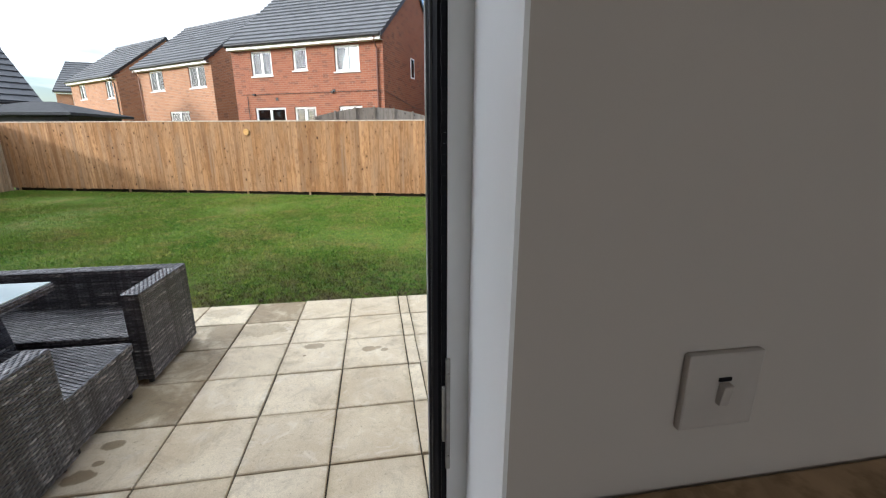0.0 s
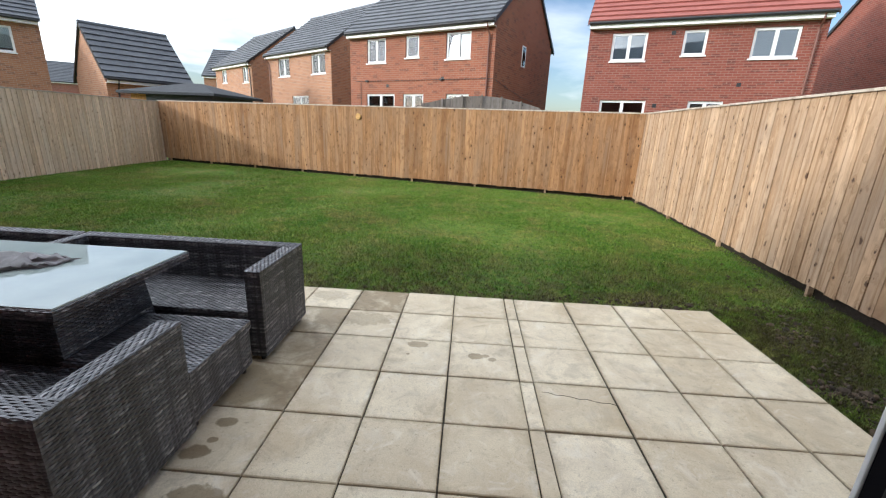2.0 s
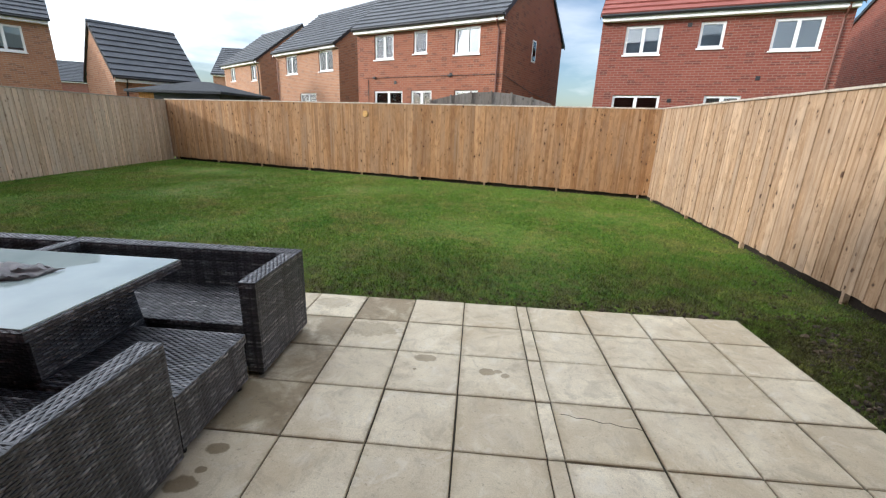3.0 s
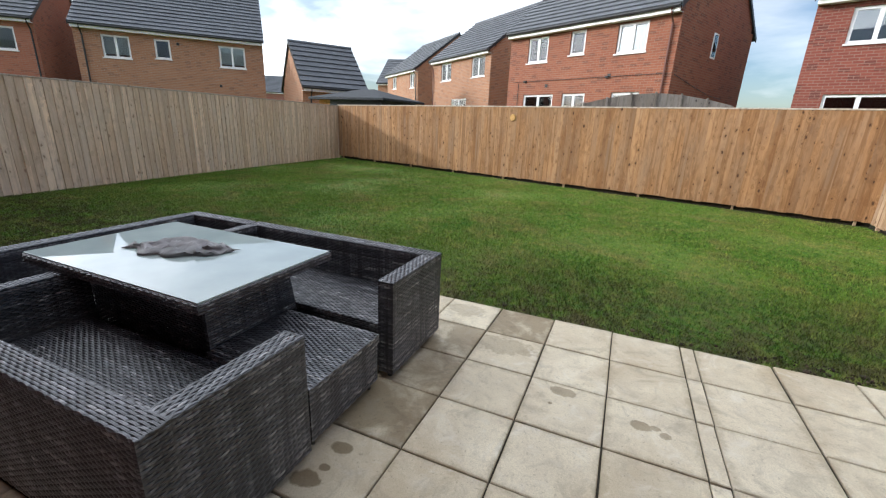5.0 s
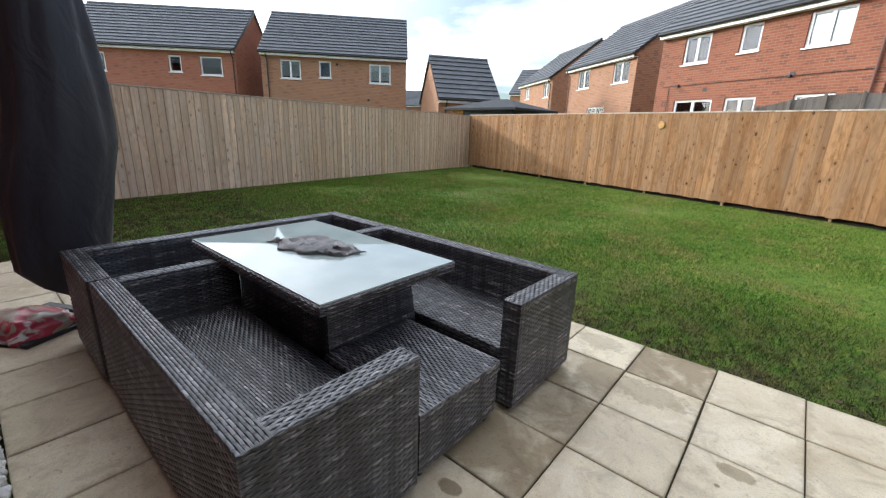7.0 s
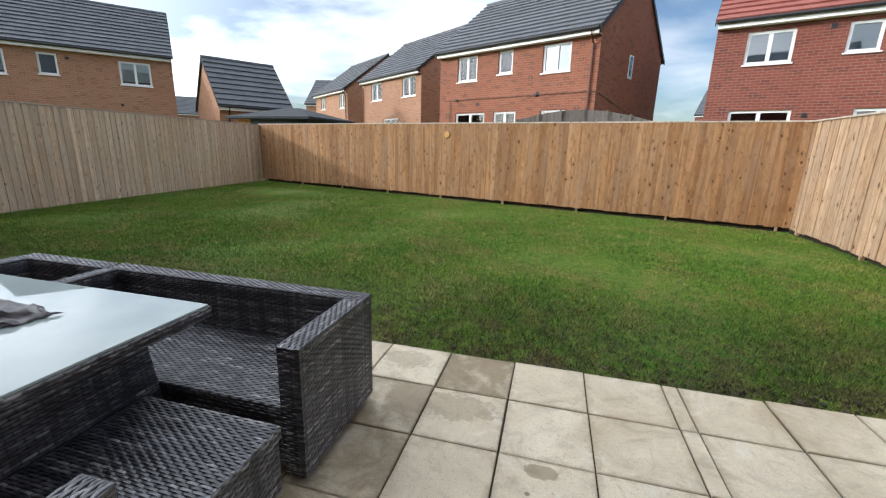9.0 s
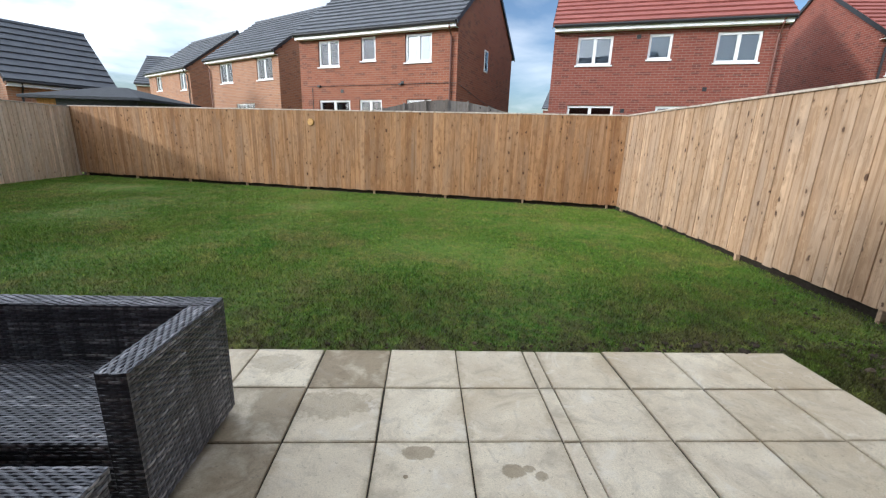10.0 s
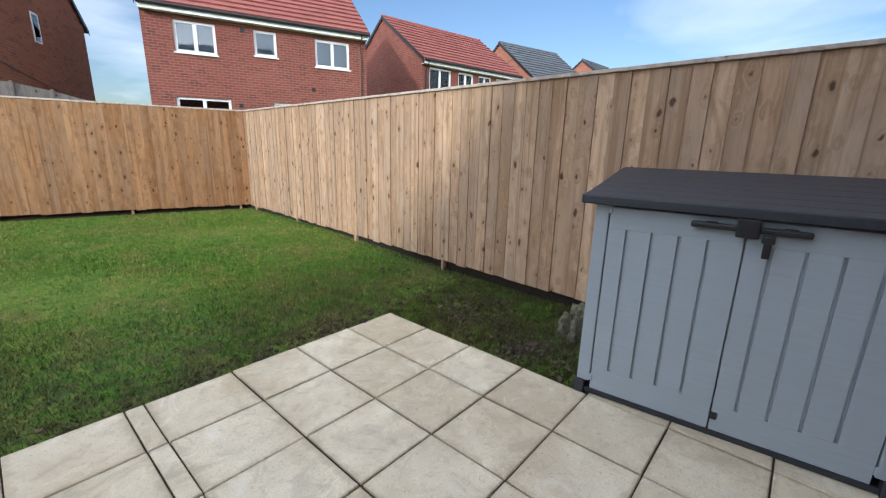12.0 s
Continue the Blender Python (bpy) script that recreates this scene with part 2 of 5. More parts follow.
def wicker_mat(name):
    """Flat synthetic rattan strands, mixed black, slate and brown-grey; UVs: steps along the strand, strand number."""
    m = Mat(name, 0.36, spec=0.9)
    ob = m.coord("Object")
    x, y, z = m.xyz(ob)
    u, v, _ = m.xyz(m.coord("UV"))
    idx, fr = m.math("FLOOR", v), m.math("FRACT", v)
    own = m.t.nodes.new("ShaderNodeTexWhiteNoise")
    own.noise_dimensions = "1D"
    m.t.links.new(idx, own.inputs["W"])
    along = m.noise(m.comb(m.math("MULTIPLY", u, 0.085), m.math("MULTIPLY", idx, 3.7), 0.0), 1.0, 3)
    mixed = m.math("ADD", m.math("MULTIPLY", own.outputs["Value"], 0.35), m.math("MULTIPLY", along, 0.85))
    col = m.ramp(mixed, [(0.34, (0.012, 0.0125, 0.017)), (0.49, (0.040, 0.042, 0.051)), (0.65, (0.115, 0.115, 0.126)), (0.87, (0.30, 0.288, 0.28))])
    # upright bands where darker stakes gather
    band = m.noise(m.comb(m.math("MULTIPLY", x, 14.0), m.math("MULTIPLY", y, 14.0), m.math("MULTIPLY", z, 0.9)), 1.0, 3, 0.6)
    col = m.mix(m.ramp(band, [(0.40, 0.85), (0.54, 0.0)]), col, (0.013, 0.013, 0.017))
    # each dash of strand has its own tone; its dip is painted dark, for stake and shade
    dash = m.math("DIVIDE", m.math("ADD", u, m.math("MULTIPLY_ADD", idx, 2.0, 1.0)), 4.0)
    tone = m.t.nodes.new("ShaderNodeTexWhiteNoise")
    tone.noise_dimensions = "2D"
    m.t.links.new(m.comb(m.math("FLOOR", dash), idx, 0.0), tone.inputs["Vector"])
    col = m.mix(1.0, col, m.ramp(tone.outputs["Value"], [(0.0, 0.55), (0.6, 1.0), (1.0, 1.6)]), "MULTIPLY")
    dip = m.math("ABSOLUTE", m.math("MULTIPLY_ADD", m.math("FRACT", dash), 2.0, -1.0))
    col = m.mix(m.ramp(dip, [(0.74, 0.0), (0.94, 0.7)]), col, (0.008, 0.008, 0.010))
    # creases between strands painted dark, as shade would leave them
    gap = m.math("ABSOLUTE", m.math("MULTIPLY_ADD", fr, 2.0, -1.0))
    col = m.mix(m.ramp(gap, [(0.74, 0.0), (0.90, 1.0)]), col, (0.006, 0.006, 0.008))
    dust = m.noise(ob, 2.3, 4, 0.6)
    col = m.mix(m.ramp(dust, [(0.5, 0.0), (0.75, 0.2)]), col, (0.13, 0.125, 0.125))
    m.color(col)
    m.rough(m.math("MULTIPLY_ADD", along, 0.25, 0.22))
    return m.bump(m.noise(m.map(ob, (160, 160, 160)), 1.0, 2), 0.12, 0.001).m


def slab_mat(name, damp=0.0):
    """Buff concrete paving, riven face, with damp patches that keep their places."""
    m = Mat(name, 0.8, spec=0.35)
    geo = m.t.nodes.new("ShaderNodeNewGeometry").outputs["Position"]
    r = m.rand()
    base = m.mix(r, (0.66, 0.572, 0.405), (0.84, 0.755, 0.565))
    cloud = m.noise(geo, 2.6, 5, 0.6)
    base = m.mix(m.ramp(cloud, [(0.35, 0.0), (0.7, 0.5)]), base, (0.44, 0.365, 0.265))
    grit = m.noise(geo, 140, 3, 0.7)
    base = m.mix(m.ramp(grit, [(0.35, 0.35), (0.6, 0.0)]), base, (0.36, 0.30, 0.22))
    pale = m.noise(geo, 7.5, 4, 0.6)
    base = m.mix(m.ramp(pale, [(0.55, 0.0), (0.8, 0.4)]), base, (0.66, 0.63, 0.56))
    lx, ly, _ = m.xyz(m.coord("Object"))
    rim = m.math("MAXIMUM", m.math("ABSOLUTE", lx), m.math("ABSOLUTE", ly))
    grime = m.noise(geo, 12.0, 5, 0.7)
    rim = m.math("ADD", rim, m.math("MULTIPLY_ADD", grime, 0.14, -0.07))
    base = m.mix(m.ramp(rim, [(0.195, 0.0), (0.226, 0.4)]), base, (0.30, 0.24, 0.15))
    brown = m.noise(geo, 1.4, 5, 0.65, 0.8)
    base = m.mix(m.ramp(brown, [(0.48, 0.0), (0.70, 0.6)]), base, (0.42, 0.325, 0.20))
    peck = m.noise(geo, 38, 4, 0.75)
    base = m.mix(m.ramp(peck, [(0.58, 0.0), (0.70, 0.6)]), base, (0.27, 0.23, 0.17))
    smear = m.noise(m.shift(geo, m.comb(m.math("MULTIPLY", r, 19.0), m.math("MULTIPLY", r, 7.0), 0.0)), 5.0, 6, 0.7, 1.0)
    base = m.mix(m.ramp(smear, [(0.52, 0.0), (0.68, 0.55)]), base, (0.36, 0.31, 0.225))
    base = m.mix(m.ramp(smear, [(0.30, 0.6), (0.44, 0.0)]), base, (0.76, 0.71, 0.60))
    wob = m.noise(geo, 9.0, 3)
    x, y, _ = m.xyz(geo)
    wet = 0.0
    ragged = m.math("MULTIPLY_ADD", m.noise(geo, 16.0, 4, 0.65), 2.6, -1.3)
    for cx, cy, rx, ry, soak in ((-1.18, -0.19, 0.17, 0.12, 0.42), (-0.73, -0.615, 0.21, 0.13, 0.48), (-0.24, -0.99, 0.08, 0.045, 0.7), (0.19, -1.10, 0.055, 0.04, 0.75),
                                 (0.26, -1.09, 0.03, 0.025, 0.7), (0.305, -1.137, 0.035, 0.03, 0.75), (-0.30, -1.128, 0.012, 0.012, 0.9), (-1.075, -1.56, 0.035, 0.065, 0.75),
                                 (-1.135, -1.695, 0.02, 0.02, 0.8), (-1.175, -1.945, 0.06, 0.035, 0.9), (-1.165, -2.08, 0.03, 0.022, 0.9), (-1.21, -2.165, 0.07, 0.045, 0.9),
                                 (-1.05, -2.40, 0.13, 0.06, 0.85)):
        dx = m.math("DIVIDE", m.math("SUBTRACT", x, cx), rx)
        dy = m.math("DIVIDE", m.math("SUBTRACT", y, cy), ry)
        d = m.math("ADD", m.math("MULTIPLY", dx, dx), m.math("MULTIPLY", dy, dy))
        d = m.math("ADD", d, m.math("MULTIPLY_ADD", wob, 1.6, m.math("ADD", ragged, -0.8)))
        one = m.math("SUBTRACT", 1.0, m.math("MULTIPLY_ADD", d, 2.2, -1.6, True), clamp=True)
        one = m.math("MULTIPLY", one, soak)
        wet = one if isinstance(wet, float) else m.math("MAXIMUM", wet, one)
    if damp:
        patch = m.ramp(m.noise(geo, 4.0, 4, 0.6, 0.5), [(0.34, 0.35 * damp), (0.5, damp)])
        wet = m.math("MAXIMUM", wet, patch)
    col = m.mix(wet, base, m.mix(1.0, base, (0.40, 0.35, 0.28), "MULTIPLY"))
    m.color(col)
    m.rough(m.math("MULTIPLY_ADD", wet, -0.35, 0.82))
    return m.bump(m.math("ADD", grit, m.math("MULTIPLY", pale, 0.8)), 0.35, 0.004).m


def lawn_mat(name, blades):
    m = Mat(name, 0.75, spec=0.2)
    geo = m.t.nodes.new("ShaderNodeNewGeometry").outputs["Position"]
    big = m.noise(geo, 0.55, 4, 0.6)
    mid = m.noise(geo, 3.2, 5, 0.65)
    col = m.mix(m.ramp(big, [(0.36, 0.0), (0.64, 1.0)]), (0.062, 0.150, 0.014), (0.108, 0.178, 0.021))
    col = m.mix(m.ramp(mid, [(0.50, 0.0), (0.68, 0.7)]), col, (0.215, 0.192, 0.058))
    col = m.mix(m.ramp(mid, [(0.28, 0.6), (0.42, 0.0)]), col, (0.040, 0.090, 0.009))
    dry = m.noise(m.shift(geo, (3.1, 0.0, 0.0)), 1.1, 5, 0.7, 0.7)
    col = m.mix(m.ramp(dry, [(0.50, 0.0), (0.66, 0.65)]), col, (0.190, 0.152, 0.056))
    tuft = m.noise(geo, 16, 4, 0.7)
    col = m.mix(m.ramp(tuft, [(0.50, 0.0), (0.66, 0.75)]), col, (0.195, 0.210, 0.040))
    col = m.mix(m.ramp(tuft, [(0.30, 0.7), (0.46, 0.0)]), col, (0.026, 0.060, 0.010))
    x, y, _ = m.xyz(geo)
    fine = m.noise(geo, 55, 4, 0.7)
    soil = m.mix(fine, (0.030, 0.022, 0.014), (0.085, 0.064, 0.042))
    clump = m.noise(geo, 6.5, 5, 0.7, 0.6)
    # worn turf by the slabs, bare soil along the fence on the narrow side
    side = m.ramp(m.math("MULTIPLY_ADD", x, 0.5, -0.7), [(0.5, 0.0), (0.62, 1.0)])
    near = m.ramp(m.math("MULTIPLY_ADD", y, -0.5, 0.5), [(0.35, 0.0), (0.75, 1.0)])
    bare = m.math("MULTIPLY", m.math("MULTIPLY", side, near), m.ramp(mid, [(0.38, 0.15), (0.52, 1.0)]))
    edge = m.math("MULTIPLY", m.ramp(m.math("MULTIPLY", y, 0.5), [(0.0, 1.0), (0.12, 0.75), (0.9, 0.0)]), m.ramp(clump, [(0.42, 0.0), (0.56, 1.0)]))
    worn = m.math("MAXIMUM", bare, edge)
    if blades:
        i = m.island()
        col = m.mix(m.math("MULTIPLY", worn, 0.85), col, (0.056, 0.052, 0.018))
        col = m.mix(1.0, col, m.ramp(i, [(0.0, 0.40), (0.45, 0.95), (0.85, 1.6), (1.0, 2.3)]), "MULTIPLY")
        m.p.inputs["Subsurface Weight"].default_value = 0.0
    else:
        thin = m.ramp(fine, [(0.32, 0.55), (0.5, 0.0)])
        col = m.mix(thin, col, soil)
        col = m.mix(m.math("MULTIPLY", worn, 0.75), col, soil)
        # very dark brown band along the right and far fence lines
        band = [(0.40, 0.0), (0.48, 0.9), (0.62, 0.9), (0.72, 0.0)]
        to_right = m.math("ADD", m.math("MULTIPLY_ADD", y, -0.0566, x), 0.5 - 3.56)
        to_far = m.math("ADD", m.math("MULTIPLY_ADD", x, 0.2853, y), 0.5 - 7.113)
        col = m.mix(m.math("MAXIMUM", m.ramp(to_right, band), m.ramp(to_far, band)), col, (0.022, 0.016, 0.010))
        m.bump(fine, 0.8, 0.02)
    return m.color(col).m


def glass_mat(name):
    """A window pane: sees through, and mirrors the sky at its surface."""
    m = Mat(name)
    t = m.t
    fres = t.nodes.new("ShaderNodeFresnel")
    fres.inputs["IOR"].default_value = 1.9
    clear = t.nodes.new("ShaderNodeBsdfTransparent")
    clear.inputs[0].default_value = (0.88, 0.92, 0.92, 1)
    gloss = t.nodes.new("ShaderNodeBsdfGlossy")
    gloss.inputs["Roughness"].default_value = 0.02
    mixer = t.nodes.new("ShaderNodeMixShader")
    t.links.new(fres.outputs[0], mixer.inputs[0])
    t.links.new(clear.outputs[0], mixer.inputs[1])
    t.links.new(gloss.outputs[0], mixer.inputs[2])
    t.links.new(mixer.outputs[0], t.nodes["Material Output"].inputs[0])
    return m.m


BRICK_BUFF = brick_mat("brick_orange", (0.32, 0.145, 0.075), (0.40, 0.195, 0.10), (0.13, 0.065, 0.045), (0.36, 0.30, 0.24))
BRICK_MULTI = brick_mat("brick_brown_red", (0.235, 0.074, 0.038), (0.31, 0.112, 0.056), (0.065, 0.031, 0.026), (0.26, 0.165, 0.115))
BRICK_RED = brick_mat("brick_red", (0.185, 0.045, 0.029), (0.245, 0.068, 0.042), (0.068, 0.025, 0.022), (0.25, 0.165, 0.13))
BRICK_WARM = brick_mat("brick_warm_red", (0.32, 0.108, 0.060), (0.38, 0.145, 0.082), (0.13, 0.055, 0.04), (0.30, 0.20, 0.15))
BRICK_DULL = brick_mat("brick_dull_red", (0.23, 0.075, 0.05), (0.28, 0.10, 0.065), (0.11, 0.045, 0.035), (0.24, 0.18, 0.15))
TILE_GREY = tile_mat("slate_grey_tiles", (0.078, 0.085, 0.097), (0.108, 0.116, 0.130))
TILE_RED = tile_mat("red_tiles", (0.235, 0.070, 0.056), (0.285, 0.092, 0.072))
UPVC = plain_mat("white_upvc", (0.80, 0.80, 0.79), 0.35, var=0.08)
FASCIA = plain_mat("white_fascia", (0.80, 0.80, 0.78), 0.45, var=0.1)
BLACK_PLASTIC = plain_mat("black_plastic", (0.016, 0.016, 0.018), 0.45, var=0.3)
BROWN_PIPE = plain_mat("brown_pipe", (0.16, 0.065, 0.045), 0.5, var=0.2)
GLASS = glass_mat("window_glass")
# blue-grey behind the glass, painted for the sky mirrored in the panes
SKY_BACKING = plain_mat("mirrored_sky_backing", (0.27, 0.32, 0.40), 0.8, var=0.1, scale=2)
BLIND = plain_mat("white_blind", (0.85, 0.84, 0.81), 0.8, var=0.06, scale=2)
DARK_ROOM = plain_mat("room_wall", (0.16, 0.15, 0.14), 0.9, var=0.1)
FENCE_WOOD = wood_mat("fence_boards", (0.425, 0.290, 0.182), (0.28, 0.172, 0.094), (0.075, 0.042, 0.026), (0.335, 0.265, 0.205), 0.5)
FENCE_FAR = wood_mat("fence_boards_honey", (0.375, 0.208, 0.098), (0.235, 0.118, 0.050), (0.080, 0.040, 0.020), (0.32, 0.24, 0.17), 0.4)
FENCE_OLD = wood_mat("fence_boards_weathered", (0.70, 0.545, 0.40), (0.56, 0.42, 0.30), (0.33, 0.23, 0.16), (0.62, 0.53, 0.44), 0.6)
CAP_WOOD = wood_mat("fence_cap", (0.44, 0.38, 0.32), (0.35, 0.29, 0.23), (0.22, 0.16, 0.11), (0.45, 0.40, 0.34), 0.5)
GREY_WOOD = wood_mat("grey_fence", (0.20, 0.175, 0.155), (0.135, 0.115, 0.10), (0.06, 0.05, 0.045), (0.22, 0.205, 0.19), 0.5)
ORANGE_WOOD = wood_mat("summerhouse_boards", (0.50, 0.27, 0.10), (0.36, 0.18, 0.06), (0.14, 0.06, 0.03), (0.40, 0.28, 0.16), 0.15)
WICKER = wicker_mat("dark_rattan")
RATTAN_CORE = plain_mat("rattan_core", (0.008, 0.008, 0.010), 0.6, var=0.3, scale=12)
PAVING = slab_mat("paving")
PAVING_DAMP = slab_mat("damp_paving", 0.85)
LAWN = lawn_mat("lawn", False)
BLADES = lawn_mat("grass_blades", True)
PLASTER = plain_mat("painted_plaster", (0.52, 0.468, 0.425), 0.85, var=0.06, scale=1.5, bump=0.1)
WHITE_WALL = plain_mat("white_reveal", (0.90, 0.90, 0.90), 0.55, var=0.03, scale=2)
SATIN = plain_mat("satin_grey_plate", (0.50, 0.455, 0.42), 0.35, var=0.15, scale=14)
RUBBER = plain_mat("black_gasket", (0.006, 0.006, 0.009), 0.6, var=0.2, scale=30, spec=0.15)
STEEL = plain_mat("hinge_steel", (0.42, 0.41, 0.38), 0.4, 0.9, var=0.3, scale=60)
FLOOR_WOOD = wood_mat("oak_floor", (0.36, 0.25, 0.15), (0.25, 0.165, 0.09), (0.14, 0.08, 0.045), (0.3, 0.25, 0.2), 0.1)
GAP_SHADE = plain_mat("gap_shade", (0.030, 0.021, 0.014), 0.95, var=0.6, scale=30, bump=0.6)
JOINT = plain_mat("joint_sand", (0.062, 0.054, 0.034), 0.95, var=0.5, scale=25, bump=0.4)

# ---- building helpers ----


def box(bm, x0, y0, z0, x1, y1, z1, bevel=0.0, m=None):
    """A box in bm between two corners; bevel in metres; m: a matrix for its points. Returns its verts."""
    v = [bm.verts.new((x, y, z)) for x in (x0, x1) for y in (y0, y1) for z in (z0, z1)]
    f = [bm.faces.new([v[i] for i in q]) for q in ((0, 1, 3, 2), (4, 6, 7, 5), (0, 4, 5, 1), (2, 3, 7, 6), (0, 2, 6, 4), (1, 5, 7, 3))]
    if m is not None:
        bmesh.ops.transform(bm, matrix=m, verts=v)
    if bevel:
        edges = list({e for face in f for e in face.edges})
        bmesh.ops.bevel(bm, geom=edges, offset=bevel, segments=2, profile=0.6, affect="EDGES")
    return v


def prism(bm, points, a, b, axis="x"):
    """A polygon of (p, q) pushed from a to b along the axis."""
    place = {"x": lambda t, p, q: (t, p, q), "y": lambda t, p, q: (p, t, q), "z": lambda t, p, q: (p, q, t)}[axis]
    lo = [bm.verts.new(place(a, p, q)) for p, q in points]
    hi = [bm.verts.new(place(b, p, q)) for p, q in points]
    n = len(points)
    bm.faces.new(lo), bm.faces.new(hi[::-1])
    for i in range(n):
        bm.faces.new((lo[i], hi[i], hi[(i + 1) % n], lo[(i + 1) % n]))
    bmesh.ops.recalc_face_normals(bm, faces=bm.faces)


def tube(bm, points, r, sides=8):
    """A round tube along points."""
    pts = [Vector(p) for p in points]
    rings = []
    for i, p in enumerate(pts):
        d = (pts[min(i + 1, len(pts) - 1)] - pts[max(i - 1, 0)]).normalized()
        a = d.orthogonal().normalized() if abs(d.z) > 0.9 else d.cross(Vector((0, 0, 1))).normalized()
        b = d.cross(a)
        rings.append([bm.verts.new(p + r * (math.cos(k * math.tau / sides) * a + math.sin(k * math.tau / sides) * b)) for k in range(sides)])
    for q, s in zip(rings, rings[1:]):
        for k in range(sides):
            bm.faces.new((q[k], q[(k + 1) % sides], s[(k + 1) % sides], s[k]))
    bm.faces.new(rings[0][::-1]), bm.faces.new(rings[-1])
    bmesh.ops.recalc_face_normals(bm, faces=bm.faces)


def lay_uv(bm):
    """UVs in metres, each face laid out along its own plane."""
    uv = bm.loops.layers.uv.verify()
    for f in bm.faces:
        n = [abs(c) for c in f.normal]
        k = n.index(max(n))
        for loop in f.loops:
            x, y, z = loop.vert.co
            loop[uv].uv = ((y, z), (x, z), (x, y))[k]


def mesh_of(name, bm, material, smooth=False, uv=True):
    bm.normal_update()
    if uv:
        lay_uv(bm)
    data = bpy.data.meshes.new(name)
    bm.to_mesh(data)
    bm.free()
    data.materials.append(material)
    if smooth:
        data.polygons.foreach_set("use_smooth", [True] * len(data.polygons))
    return data


def part(name, bm, material, parent=None, label="", smooth=False, uv=True):
    """Links a bmesh as one mesh object under a thing or a part."""
    ob = new(name, mesh_of(name, bm, material, smooth, uv))
    ob.parent = parent
    if label:
        ob["label"] = label
    return ob


def thing(name, m, label, category, group="", kind=""):
    ob = new(name)
    ob.matrix_world = m
    return tagged(ob, label, category, group, kind)


def holed_wall(bm, x0, x1, z0, z1, y0, y1, holes):
    """A wall of blocks along x with openings (xa, xb, za, zb)."""
    xs = sorted({x0, x1, *[h[0] for h in holes], *[h[1] for h in holes]})
    for a, b in zip(xs, xs[1:]):
        cuts = sorted([(h[2], h[3]) for h in holes if h[0] < (a + b) / 2 < h[1]])
        z = z0
        for lo, hi in cuts:
            if lo > z:
                box(bm, a, y0, z, b, y1, lo)
            z = hi
        if z < z1:
            box(bm, a, y0, z, b, y1, z1)
    bmesh.ops.remove_doubles(bm, verts=bm.verts, dist=0.0005)


def rot_to(a, b):
    return math.degrees(math.atan2(b[1] - a[1], b[0] - a[0]))


def ground_z(x, y):
    """The lawn lies level with the slabs and rises gently towards the fences."""
    dx = max(-6.37 - x, 0, x - 2.43)
    dy = max(y, 0)
    return -0.012 + 0.125 * (1 - math.exp(-math.hypot(dx, dy) / 1.6))

# ---- ground ----
bm = bmesh.new()
rings = [0.0] + [0.35 * 1.16 ** k for k in range(1, 46)]
xs = sorted({*np.arange(-12, 6.01, 0.5), *[-12 - r for r in rings[4:]], *[6 + r for r in rings[4:]]})
ys = sorted({*np.arange(-4, 12.01, 0.5), *[-4 - r for r in rings[4:]], *[12 + r for r in rings[4:]]})
grid = {}
for i, x in enumerate(xs):
    for j, y in enumerate(ys):
        grid[i, j] = bm.verts.new((x, y, ground_z(x, y) - (0.08 if y < -0.2 and -6.2 < x < 3.2 else 0) + 0.02 * (noise.noise(Vector((x * 0.6, y * 0.6, 0))) if y > 0.4 else 0)))
for i in range(len(xs) - 1):
    for j in range(len(ys) - 1):
        bm.faces.new((grid[i, j], grid[i + 1, j], grid[i + 1, j + 1], grid[i, j + 1]))
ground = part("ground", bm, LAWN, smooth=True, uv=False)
tagged(ground, "mown green lawn with worn yellowish and muddy patches", "lawn", kind="structure")

# grass blades
rng = np.random.default_rng(4)


def grass(name, n, x0, x1, y0, y1, hmin, hmax, wide, keep=None):
    px, py = rng.uniform(x0, x1, n), rng.uniform(y0, y1, n)
    if keep is not None:
        k = keep(px, py)
        px, py = px[k], py[k]
        n = len(px)
    dx = np.maximum(np.maximum(-6.37 - px, px - 2.43), 0)
    dy = np.maximum(py, 0)
    pz = -0.014 + 0.125 * (1 - np.exp(-np.hypot(dx, dy) / 1.6))
    a = rng.uniform(0, math.tau, n)
    h = rng.uniform(hmin, hmax, n)
    lean, la = rng.uniform(0.2, 1.1, n) * h, rng.uniform(0, math.tau, n)
    w = rng.uniform(0.6, 1.3, n) * wide
    v = np.empty((n, 3, 3))
    v[:, 0] = np.stack([px - w * np.cos(a), py - w * np.sin(a), pz], 1)
    v[:, 1] = np.stack([px + w * np.cos(a), py + w * np.sin(a), pz], 1)
    v[:, 2] = np.stack([px + lean * np.cos(la), py + lean * np.sin(la), pz + h], 1)
    data = bpy.data.meshes.new(name)
    data.vertices.add(3 * n), data.loops.add(3 * n), data.polygons.add(n)
    data.vertices.foreach_set("co", v.ravel())
    data.loops.foreach_set("vertex_index", np.arange(3 * n, dtype=np.int32))
    data.polygons.foreach_set("loop_start", np.arange(0, 3 * n, 3, dtype=np.int32))
    data.update(), data.validate()
    data.materials.append(BLADES)
    return tagged(new(name, data), "short mown grass blades of the lawn", "grass", kind="stuff")


def fence_line(x):
    return 6.0 - (x - 3.9) * 0.2852


def on_lawn(px, py):
    return py < fence_line(px) - 0.04


